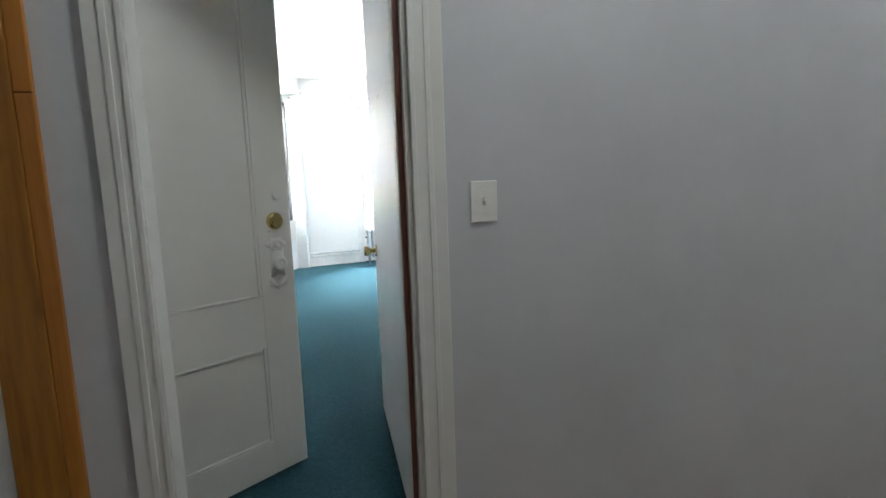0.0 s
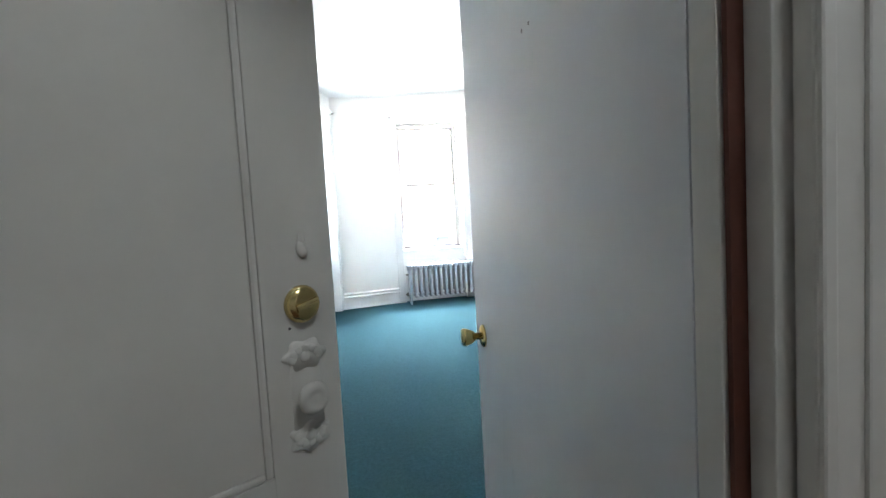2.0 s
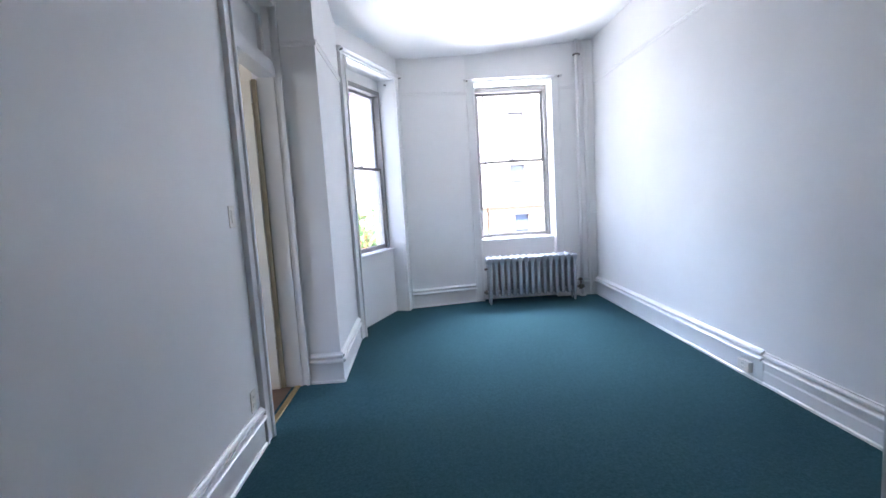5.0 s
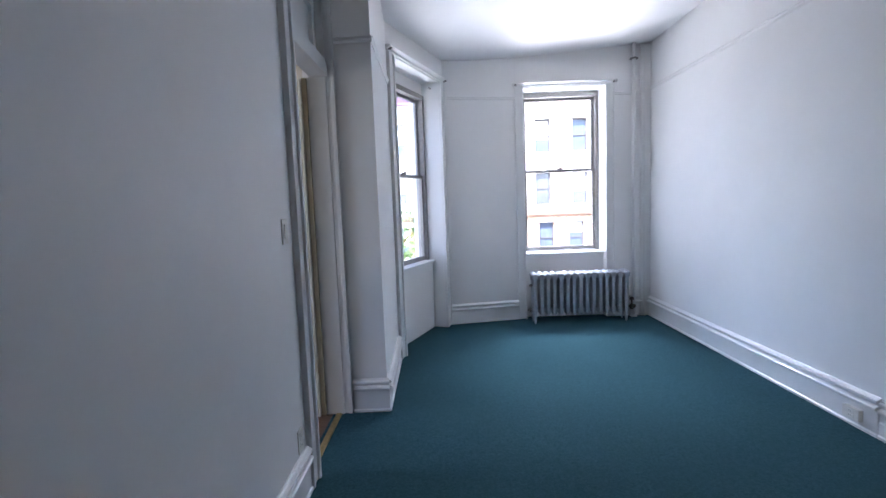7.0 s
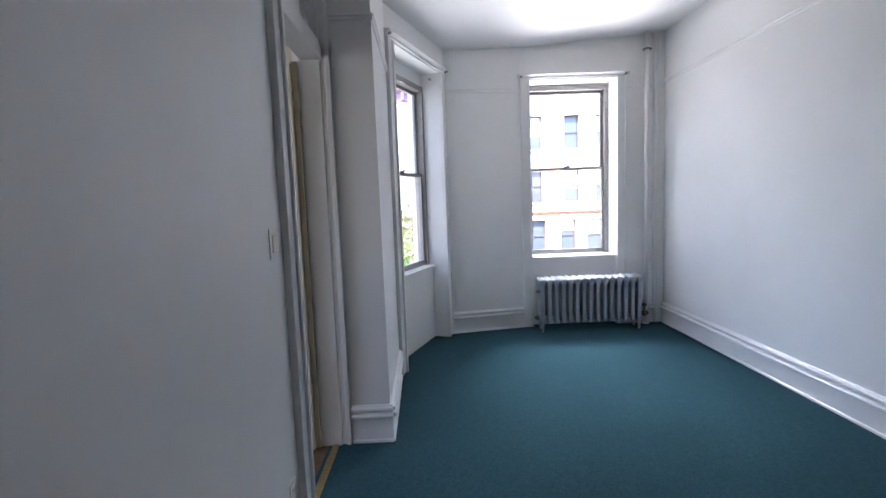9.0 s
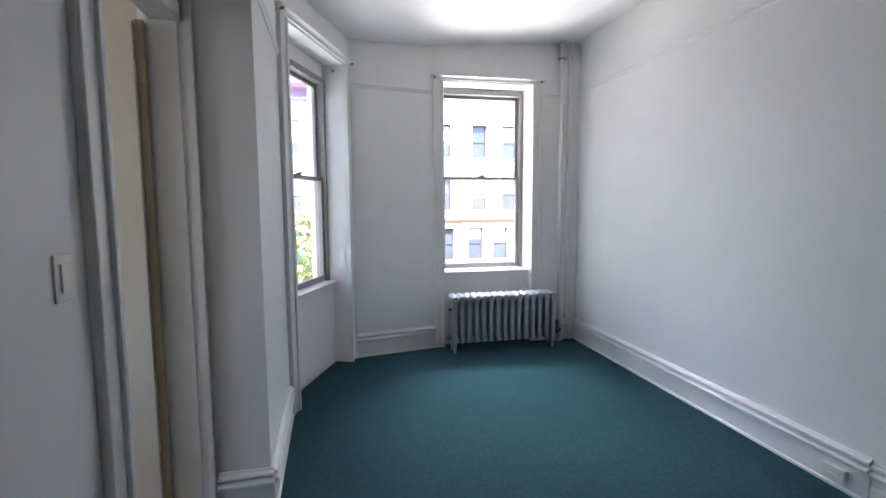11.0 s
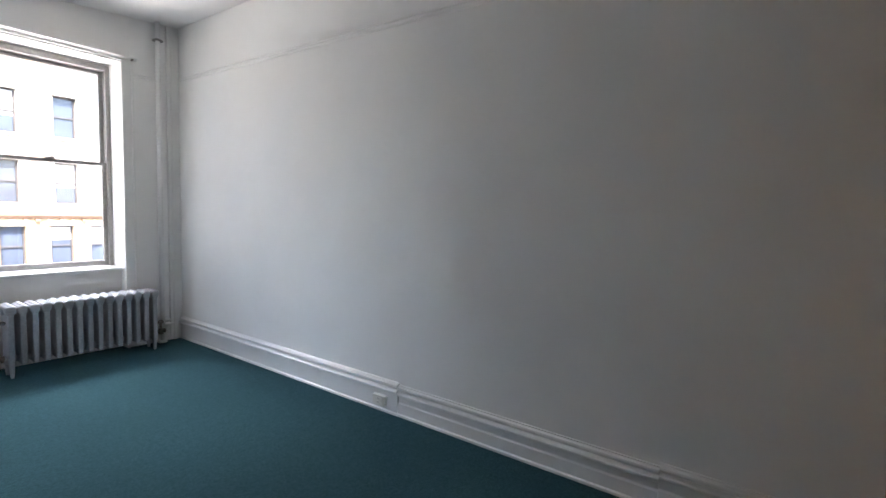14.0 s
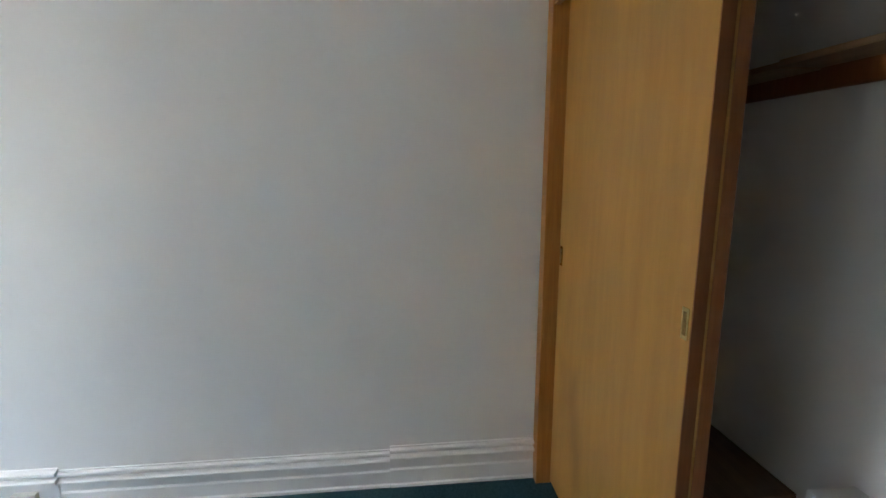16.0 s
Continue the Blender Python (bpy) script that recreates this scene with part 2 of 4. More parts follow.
# ---- plan ----
H = 3.03
L_X, R_X = 0.005, 3.035
PIER_Y = 4.225
PIER = (0.290, PIER_Y)
BAY_A, BAY_B = (0.270, 5.27), (0.738, 6.425)
FAR_A, FAR_B = (0.765, 6.575), (R_X, 6.56)
BACK_Y, ENTRY_Y, ROOM_Y = 1.268, 0.13, 0.215
DOOR_L, DOOR_R = 0.506, 1.245
HEAD_Z = 2.20
SIDE_A, SIDE_B = 3.471, 4.190
HALL_Z = -0.30

bay_m, bay_len = line(BAY_A, BAY_B)
far_m, far_len = line(FAR_A, FAR_B)
pier_m, pier_len = line(PIER, BAY_A)

# floors and ceilings
bm = bmesh.new()
box(bm, -0.07, 3.10, 0.17, 7.1, -0.10, 0.0)
solid("floor_room", bm, M_CARPET, "teal blue wall-to-wall carpet, low pile, lightly worn", "carpet")
bm = bmesh.new()
box(bm, -2.4, -0.072, 2.4, 5.2, -0.10, -0.002)
solid("floor_side_room", bm, M_DARKFLOOR, "dark wooden floor of the side room", "floor")
bm = bmesh.new()
box(bm, -1.0, 8.1, -2.45, ENTRY_Y - 0.01, HALL_Z - 0.10, HALL_Z)
solid("floor_hall", bm, M_DARKFLOOR, "dark wooden floor of the hall", "floor")


def ceiling_sag(x, y):
    """How far the old plaster hangs down near the bay and the front wall."""
    front = 6.56 if x > 1.53 else 6.425 + (x - 0.738) * 0.183
    along = max(0.0, min(1.0, ((x - BAY_A[0]) * 0.3755 + (y - BAY_A[1]) * 0.9268) / 1.246))
    d_bay = math.hypot(x - BAY_A[0] - along * 0.468, y - BAY_A[1] - along * 1.155)
    side = max(0.0, min(1.0, (3.0 - x) / 2.0))
    return side * max(0.145 * math.exp(-((front - y) / 0.42) ** 2), 0.15 * math.exp(-(d_bay / 0.36) ** 2))


bm = bmesh.new()
NX, NY = 40, 80
grid = []
for j in range(NY + 1):
    y = 0.132 + (7.0 - 0.132) * j / NY
    row = []
    for i in range(NX + 1):
        x = -0.15 + 3.40 * i / NX
        row.append((bm.verts.new((x, y, H - ceiling_sag(x, y))), bm.verts.new((x, y, H + 0.15))))
    grid.append(row)
for j in range(NY):
    for i in range(NX):
        a, b, c, d = grid[j][i], grid[j][i + 1], grid[j + 1][i + 1], grid[j + 1][i]
        bm.faces.new((a[0], d[0], c[0], b[0]))
        bm.faces.new((a[1], b[1], c[1], d[1]))
rim = [grid[0][i] for i in range(NX)] + [grid[j][NX] for j in range(NY)] + [grid[NY][i] for i in range(NX, 0, -1)] + [grid[j][0] for j in range(NY, 0, -1)]
for p, q in zip(rim, rim[1:] + rim[:1]):
    bm.faces.new((p[0], q[0], q[1], p[1]))
solid("ceiling_room", bm, M_CEIL, "white painted plaster ceiling, sagging towards the bay", "ceiling", "structure", True)
bm = bmesh.new()
box(bm, -1.0, 8.1, -2.45, 0.128, H, H + 0.15)
solid("ceiling_hall", bm, M_CEIL, "white painted hall ceiling", "ceiling")

# room walls
bm = bmesh.new()
m, ln = line((L_X, ROOM_Y), (L_X, PIER_Y))
wall_with_opening(bm, m, ln, 0.14, H, SIDE_A - ROOM_Y, SIDE_B - ROOM_Y, 0, 2.62)
solid("wall_left", bm, M_WALL, "white painted plaster wall with a doorway", "wall")
bm = bmesh.new()
prism(bm, [(L_X - 0.14, PIER_Y), PIER, (BAY_A[0], BAY_A[1]), (BAY_A[0] - 0.34, BAY_A[1] + 0.02), (-0.09, 4.6)], 0, H)
solid("wall_pier", bm, M_WALL, "white painted plaster pier beside the bay", "wall")
bm = bmesh.new()
W1A, W1B, SILL_Z = 0.100, 1.118, 0.745
TOP_BAY, TOP_FAR = 2.63, 2.595
BAY_TOP, FAR_TOP = 2.51, 2.585
wall_with_opening(bm, bay_m, bay_len, 0.34, H, W1A, W1B, 0, TOP_BAY)
box(bm, W1A, W1B, 0.19, 0.34, BAY_TOP, TOP_BAY, 0, bay_m)
box(bm, W1A, W1B, 0.135, 0.34, 0, SILL_Z - 0.02, 0, bay_m)
solid("wall_bay", bm, M_WALL, "white painted angled bay wall with a window recess", "wall")
bm = bmesh.new()
W2A, W2B = 0.865, 1.772
FAR_S = W2A - 0.098
LEFT_B = (FAR_A[0] + FAR_S, 6.570)
seg_m, seg_len = line(BAY_B, LEFT_B)
wall_with_opening(bm, far_m, far_len + 0.25, 0.36, H, W2A, W2B, 0, TOP_FAR, FAR_S)
prism(bm, [BAY_B, LEFT_B, (LEFT_B[0], 6.93), (BAY_B[0] - 0.33, 6.60)], 0, H)
box(bm, W2A, W2B, 0.24, 0.36, FAR_TOP, TOP_FAR, 0, far_m)
box(bm, W2A, W2B, 0.07, 0.36, 0, SILL_Z - 0.02, 0, far_m)
solid("wall_front", bm, M_WALL, "white painted front wall with a window recess", "wall")
bm = bmesh.new()
box(bm, R_X, R_X + 0.2, ENTRY_Y + 0.002, 6.56, 0, H)
solid("wall_right", bm, M_WALL, "long white painted plaster wall, faintly uneven", "wall")
bm = bmesh.new()
CL_L, CL_R, CL_Z = 1.305, 2.965, 2.42
box(bm, CL_R, R_X, 1.11, BACK_Y, 0, H)
solid("wall_closet_stub", bm, M_WALL, "narrow white painted wall beside the closet opening", "wall")
bm = bmesh.new()
box(bm, CL_L, CL_R, 1.11, BACK_Y, CL_Z, H)
solid("wall_closet_head", bm, M_WALL, "white painted wall above the closet opening", "wall")
bm = bmesh.new()
box(bm, 1.305, 1.36, ROOM_Y, 1.105, 0, H)
solid("wall_closet_side", bm, M_WALL, "white painted side wall of the closet", "wall")
bm = bmesh.new()
box(bm, 1.36, R_X, 0.55, 0.62, 0, H)
solid("wall_closet_back", bm, M_WALL, "white painted back wall of the closet, in shade", "wall")
bm = bmesh.new()
box(bm, -0.1, DOOR_L, ENTRY_Y + 0.002, ROOM_Y, 0, H)
box(bm, DOOR_R + 0.0, R_X - 0.001, ENTRY_Y + 0.002, ROOM_Y, 0, H)
box(bm, DOOR_L, DOOR_R, ENTRY_Y + 0.002, ROOM_Y, HEAD_Z, H)
solid("wall_entry", bm, M_WALL, "white painted wall between hall and room", "wall")
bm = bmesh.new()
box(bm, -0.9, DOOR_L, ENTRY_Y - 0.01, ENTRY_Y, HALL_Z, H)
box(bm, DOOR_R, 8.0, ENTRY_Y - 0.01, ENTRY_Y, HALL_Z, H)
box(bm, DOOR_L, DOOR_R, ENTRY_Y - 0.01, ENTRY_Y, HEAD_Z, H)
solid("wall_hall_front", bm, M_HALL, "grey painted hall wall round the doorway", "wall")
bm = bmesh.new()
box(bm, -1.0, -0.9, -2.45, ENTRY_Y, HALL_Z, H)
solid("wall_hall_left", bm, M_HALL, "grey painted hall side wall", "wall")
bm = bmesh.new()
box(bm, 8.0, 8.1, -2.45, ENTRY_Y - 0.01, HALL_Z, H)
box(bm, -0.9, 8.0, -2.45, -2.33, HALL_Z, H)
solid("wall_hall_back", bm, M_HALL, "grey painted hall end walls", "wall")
bm = bmesh.new()
box(bm, DOOR_L, DOOR_R, ENTRY_Y - 0.01, 0.168, HALL_Z, -0.001, 0.003)
solid("trim_entry_step", bm, M_DARKFLOOR, "dark wooden step up into the room", "threshold")
# side room behind the doorway in the left wall
bm = bmesh.new()
box(bm, -2.5, -2.4, 2.3, 2.78, 0, H)
box(bm, -2.5, -2.4, 3.82, 5.3, 0, H)
box(bm, -2.5, -2.4, 2.78, 3.82, 0, 0.98)
box(bm, -2.5, -2.4, 2.78, 3.82, 2.42, H)
box(bm, -2.4, -0.092, 2.3, 2.4, 0, H)
box(bm, -2.4, -0.05, 5.2, 5.3, 0, H)
box(bm, -2.5, -0.16, 2.3, 5.3, H, H + 0.1)
solid("wall_side_room", bm, M_BEIGE, "plain beige walls of the side room", "wall")


# ---- mouldings ----
def baseboard(m, a, b, label="white painted tall baseboard with a moulded top", h=0.222, d=0.0, step=0.0):
    prof = [(0, 0), (-0.024 - d, 0), (-0.024 - d, 0.014), (-0.016 - d, 0.020)]
    if step:
        prof += [(-0.016 - d, step), (-0.012 - d, step + 0.006), (-0.010 - d, step + 0.010)]
    d2 = d - 0.006 if step else d
    prof += [(-0.016 - d2, h - 0.078), (-0.026 - d2, h - 0.074), (-0.037 - d2, h - 0.066), (-0.037 - d2, h - 0.056), (-0.030 - d2, h - 0.050), (-0.011 - d2, h - 0.045),
             (-0.011 - d2, h - 0.036), (-0.026 - d2, h - 0.032), (-0.032 - d2, h - 0.024), (-0.030 - d2, h - 0.014), (-0.016 - d2, h - 0.008), (-0.008, h), (0, h)]
    bm = bmesh.new()
    extrude_profile(bm, prof, a, b, m)
    return solid("baseboard", bm, M_TRIM, label, "baseboard")


def picture_rail(m, a, b, z=2.54):
    prof = [(0, z - 0.018), (-0.006, z - 0.018), (-0.012, z - 0.006), (-0.010, z + 0.004), (-0.018, z + 0.012), (-0.016, z + 0.020), (0, z + 0.022)]
    bm = bmesh.new()
    extrude_profile(bm, prof, a, b, m)
    return solid("trim_picture_rail", bm, M_WALL, "thin painted picture rail moulding", "picture rail")


right_m, right_len = line(FAR_B, (R_X, BACK_Y))
left_m, left_len = line((L_X, ROOM_Y), (L_X, PIER_Y))
face_m, face_len = line((L_X, PIER_Y), PIER)
J1, J2 = FAR_B[1] - 3.651, FAR_B[1] - 2.051
baseboard(right_m, 0.0, J1 - 0.002)
baseboard(right_m, J1, J2 - 0.003, "white painted baseboard, a lower replaced length", 0.210, -0.003, 0.085)
baseboard(right_m, J2, right_len - 0.02, "white painted baseboard, a short end length", 0.228, 0.0, 0.095)
baseboard(left_m, 0.0, SIDE_A - 0.112 - ROOM_Y)
baseboard(face_m, 0.062, face_len + 0.016)
baseboard(pier_m, -0.014, pier_len - 0.03)
baseboard(seg_m, 0.012, seg_len + 0.006)
baseboard(far_m, W2B + 0.098, far_len - 0.02)
picture_rail(right_m, 0, right_len)
picture_rail(seg_m, 0, seg_len, 2.49)
picture_rail(far_m, W2B + 0.098, far_len, 2.50)
picture_rail(pier_m, 0, pier_len, 2.385)
picture_rail(face_m, 0.06, face_len + 0.01, 2.385)

def window_casing(m, a, b, top, name, label, left=0.098, right=0.098):
    """Pilaster casings from floor to head, a moulded cap on top and reveals."""
    root = thing(name, m, label, "window trim", "", "structure")
    for x0, x1, s in ((a - left, a, 1), (b, b + right, -1)):
        bm = bmesh.new()
        box(bm, x0, x1, -0.020, 0, 0, top + 0.012, 0.003)
        inner = x1 - 0.022 if s > 0 else x0
        box(bm, inner, inner + 0.022, -0.034, -0.018, 0, top, 0.005)
        outer = x0 if s > 0 else x1 - 0.018
        box(bm, outer, outer + 0.018, -0.032, -0.018, 0, top + 0.012, 0.005)
        part("casing_board", bm, M_TRIM, root)
    bm = bmesh.new()
    box(bm, a - left - 0.004, b + right + 0.004, -0.024, 0, top + 0.0125, top + 0.034, 0.003)
    prof = [(0, top + 0.028), (-0.030, top + 0.028), (-0.040, top + 0.036), (-0.058, top + 0.042), (-0.060, top + 0.052), (-0.012, top + 0.060), (0, top + 0.060)]
    extrude_profile(bm, prof, a - left - 0.024, b + right + 0.024)
    part("head_cap", bm, M_TRIM, root)
    for x in (a - left + 0.012, b + right - 0.012):
        bm = bmesh.new()
        lathe(bm, [(0.011, 0), (0.011, 0.02), (0.007, 0.026), (0.007, 0.034)], pose(x, -0.022, top + 0.030, 90), 12)
        part("rod_bracket", bm, M_SASH, root, "small grey curtain rod bracket")
    return root


window_casing(bay_m, W1A, W1B, TOP_BAY, "trim_window_bay", "white painted pilaster casing round the bay window", 0.10, 0.125)
window_casing(far_m, W2A, W2B, TOP_FAR, "trim_window_front", "white painted pilaster casing round the front window")


def sash_window(name, m, a, b, deep, hi, mid, label):
    """Double-hung window set in the recess: frame, two sashes, panes, lock and sill."""
    root = thing(name, m, label, "window", "", "structure")
    lo = SILL_Z
    fw = 0.035
    y0 = deep
    for x0, x1 in ((a, a + fw), (b - fw, b)):
        bm = bmesh.new()
        box(bm, x0, x1, y0 - 0.02, y0 + 0.09, lo + 0.005, hi, 0.003)
        part("frame_jamb", bm, M_SASH, root)
    bm = bmesh.new()
    box(bm, a + fw, b - fw, y0 - 0.02, y0 + 0.09, hi - 0.05, hi, 0.003)
    part("frame_head", bm, M_SASH, root)
    for nm, yy, z0, z1 in (("upper_sash", y0 + 0.045, mid - 0.015, hi - 0.05), ("lower_sash", y0 + 0.005, lo + 0.01, mid + 0.018)):
        bm = bmesh.new()
        sw = 0.032
        box(bm, a + fw, a + fw + sw, yy, yy + 0.03, z0, z1, 0.003)
        box(bm, b - fw - sw, b - fw, yy, yy + 0.03, z0, z1, 0.003)
        box(bm, a + fw + sw, b - fw - sw, yy, yy + 0.03, z0, z0 + (0.048 if nm[0] == "l" else 0.030), 0.003)
        box(bm, a + fw + sw, b - fw - sw, yy, yy + 0.03, z1 - 0.032, z1, 0.003)
        sash = part(nm, bm, M_SASH, root, "grey painted metal sash")
        bm = bmesh.new()
        box(bm, a + fw + sw - 0.004, b - fw - sw + 0.004, yy + 0.012, yy + 0.016, z0 + 0.02, z1 - 0.02)
        pane = part("pane", bm, M_GLASS, sash, "clear glass pane")
        pane.visible_shadow = False
    bm = bmesh.new()
    c = (a + b) / 2
    box(bm, c - 0.035, c + 0.035, y0 - 0.012, y0 + 0.010, mid + 0.016, mid + 0.032, 0.005)
    box(bm, c - 0.006, c + 0.030, y0 - 0.024, y0 - 0.004, mid + 0.026, mid + 0.040, 0.004)
    part("sash_lock", bm, M_SASH, root, "small metal sash lock")
    return root


def window_sill(name, m, a, b, front, back):
    bm = bmesh.new()
    box(bm, a + 0.002, b - 0.002, front, back, SILL_Z - 0.022, SILL_Z + 0.004, 0.006)
    bmesh.ops.transform(bm, matrix=m, verts=bm.verts)
    return solid(name, bm, M_TRIM, "white painted window sill in its recess", "window sill")


bm = bmesh.new()
lathe(bm, [(0.010, 0), (0.010, 0.006), (0.005, 0.010), (0.005, 0.030), (0.009, 0.034), (0.004, 0.040)], bay_m @ pose(W1B, 0.085, TOP_BAY - 0.055, 0, -90), 12)
tagged(new("curtain_hook", mesh_of("curtain_hook", bm, M_SASH, True)), "small grey metal curtain hook in the bay window reveal", "hook")
sash_window("window_1", bay_m, W1A + 0.002, W1B - 0.002, 0.19, BAY_TOP, 1.645, "double-hung bay window with grey sashes, closed")
sash_window("window_2", far_m, W2A + 0.002, W2B - 0.002, 0.25, FAR_TOP, 1.69, "double-hung front window with grey sashes, closed")
window_sill("trim_sill_bay", bay_m, W1A, W1B, 0.105, 0.335)
window_sill("trim_sill_front", far_m, W2A, W2B, 0.035, 0.355)

# doorway to the side room: casing, transom panel, open door, brass strip
bm = bmesh.new()
box(bm, L_X, L_X + 0.022, SIDE_A - 0.11, SIDE_A, 0, 2.64, 0.003)
box(bm, L_X + 0.018, L_X + 0.036, SIDE_A - 0.026, SIDE_A, 0, 2.62, 0.005)
box(bm, L_X + 0.018, L_X + 0.030, SIDE_A - 0.11, SIDE_A - 0.086, 0, 2.64, 0.005)
solid("trim_side_door_casing", bm, M_TRIM, "white painted door casing with moulded edges", "door casing")
bm = bmesh.new()
box(bm, L_X - 0.14, 0.052, PIER_Y - 0.024, PIER_Y - 0.001, 0, 2.68, 0.003)
box(bm, 0.034, 0.062, PIER_Y - 0.038, PIER_Y - 0.020, 0, 2.68, 0.005)
box(bm, -0.008, 0.008, PIER_Y - 0.030, PIER_Y - 0.020, 0, 2.68, 0.004)
solid("trim_side_door_casing_far", bm, M_TRIM, "white painted door casing against the pier", "door casing")
SA, SB = SIDE_A + 0.002, PIER_Y - 0.026
bm = bmesh.new()
box(bm, L_X - 0.10, L_X + 0.014, SA, SB, 2.165, 2.240, 0.006)
box(bm, L_X - 0.10, L_X + 0.006, SA, SB, 2.240, 2.267, 0.004)
solid("trim_transom_bar", bm, M_TRIM, "white painted transom bar over the doorway", "transom bar")
bm = bmesh.new()
box(bm, L_X - 0.10, L_X - 0.07, SA, SB, 2.268, 2.62)
for x0, x1, z0, z1 in ((SA, SA + 0.06, 2.268, 2.62), (SB - 0.06, SB, 2.268, 2.62), (SA + 0.06, SB - 0.06, 2.56, 2.62), (SA + 0.06, SB - 0.06, 2.268, 2.315)):
    box(bm, L_X - 0.07, L_X - 0.045, x0, x1, z0, z1, 0.004)
solid("trim_transom_panel", bm, M_TRIM, "white painted boarded-up transom panel", "transom")
bm = bmesh.new()
box(bm, L_X - 0.002, L_X + 0.05, SIDE_A - 0.13, SB, 2.62, 2.70, 0.006)
solid("trim_side_door_head", bm, M_TRIM, "white painted head moulding above the transom", "door casing")
bm = bmesh.new()
box(bm, L_X - 0.14, L_X - 0.001, SIDE_A - 0.006, SIDE_A + 0.012, 0, 2.165, 0.003)
solid("trim_side_door_jamb", bm, M_TRIM, "white painted door jamb", "door jamb")
bm = bmesh.new()
extrude_profile(bm, [(-0.02, 0.0), (-0.016, 0.006), (0.016, 0.006), (0.02, 0.0)], SA, SB, Matrix.Translation((L_X - 0.035, 0, 0)) @ Matrix(((0, -1, 0, 0), (1, 0, 0, 0), (0, 0, 1, 0), (0, 0, 0, 1))))
tagged(new("carpet_strip", mesh_of("carpet_strip", bm, M_STRIP)), "brass carpet strip across the doorway", "threshold strip")

side_door = thing("door_1", pose(L_X - 0.13, PIER_Y - 0.03, 0), "open beige painted door to the side room", "door", "", "structure")
bm = bmesh.new()
box(bm, -0.74, -0.012, -0.062, -0.026, 0.01, 2.14, 0.002)
part("leaf", bm, M_BEIGE, side_door)
bm = bmesh.new()
box(bm, -0.011, 0.018, -0.040, -0.012, 0.01, 2.15, 0.002)
part("hinge_edge", bm, M_OLIVE, side_door, "worn olive-brown door edge")
for z in (0.3, 1.9):
    bm = bmesh.new()
    lathe(bm, [(0.007, 0), (0.007, 0.09)], pose(-0.008, -0.058, z), 10)
    box(bm, -0.004, 0.024, -0.0535, -0.049, z, z + 0.09)
    part("hinge", bm, M_OLIVE, side_door, "painted-over butt hinge")


# ---- radiator and riser ----
def radiator():
    m, _ = line((1.648, 6.385), (2.69, 6.385))
    root = thing("radiator", m, "silver-grey painted cast iron column radiator under the window", "radiator")
    n, pitch, x0 = 15, 0.0716, 0.0

    def casting(levels, y0=0.0):
        """One closed shell through rounded outlines (half width, half depth, height)."""
        bm = bmesh.new()
        rings = []
        for w, d, z in levels:
            r = min(0.012, w * 0.55)
            ring = []
            for cx, cy, a0 in ((w - r, d - r, 0), (r - w, d - r, 90), (r - w, r - d, 180), (w - r, r - d, 270)):
                for k in range(4):
                    a = radians(a0 + 30 * k)
                    ring.append(bm.verts.new((cx + r * math.cos(a), y0 + cy + r * math.sin(a), z)))
            rings.append(ring)
        q = len(rings[0])
        for lo, hi in zip(rings, rings[1:]):
            for k in range(q):
                bm.faces.new((lo[k], lo[(k + 1) % q], hi[(k + 1) % q], hi[k]))
        bm.faces.new(rings[0][::-1])
        bm.faces.new(rings[-1])
        return bm

    column = mesh_of("section", casting([(0.015, 0.080, 0.096), (0.0195, 0.088, 0.108), (0.0195, 0.088, 0.480), (0.031, 0.094, 0.512), (0.033, 0.094, 0.536), (0.029, 0.090, 0.548), (0.018, 0.082, 0.554)]), M_RAD)
    feet = [mesh_of("foot", casting([(0.010, 0.010, 0.0), (0.013, 0.014, 0.03), (0.019, 0.026, 0.14)], y), M_RAD) for y in (-0.062, 0.062)]
    bm = bmesh.new()
    lathe(bm, [(0.026, -pitch / 2), (0.026, pitch / 2)], pose(0, 0, 0, 0, 90), 10)
    hub = mesh_of("hub", bm, M_RAD)
    bm = bmesh.new()
    lathe(bm, [(0.020, -0.008), (0.019, 0.004), (0.012, 0.010), (0.003, 0.012)], None, 10)
    lobe = mesh_of("lobe", bm, M_RAD, True)
    for k in range(n):
        ob = new("section", column)
        ob.parent = root
        ob.location = (x0 + 0.030 + k * pitch, 0, 0)
        pieces = [("hub", hub, (0, 0, 0.135)), ("hub", hub, (0, 0, 0.505))] + [("lobe", lobe, (0, y, 0.552)) for y in (-0.055, 0.0, 0.055)]
        if k in (0, n - 1):
            pieces += [("foot", f, (0, 0, 0)) for f in feet]
        for nm, me, at in pieces:
            c = new(nm, me)
            c.parent = ob
            c.location = at
    bm = bmesh.new()
    lathe(bm, [(0.026, 0), (0.026, 0.02), (0.013, 0.024), (0.013, 0.04)], pose(x0, 0, 0.14, 0, -90), 10)
    part("air_plug", bm, M_STEEL, root, "dark metal end plug")
    bm = bmesh.new()
    lathe(bm, [(0.010, 0), (0.014, 0.01), (0.014, 0.03), (0.006, 0.04)], pose(x0 + 0.012, -0.02, 0.42, 0, -90), 10)
    part("air_valve", bm, M_STEEL, root, "small dark air valve")
    return root


radiator()


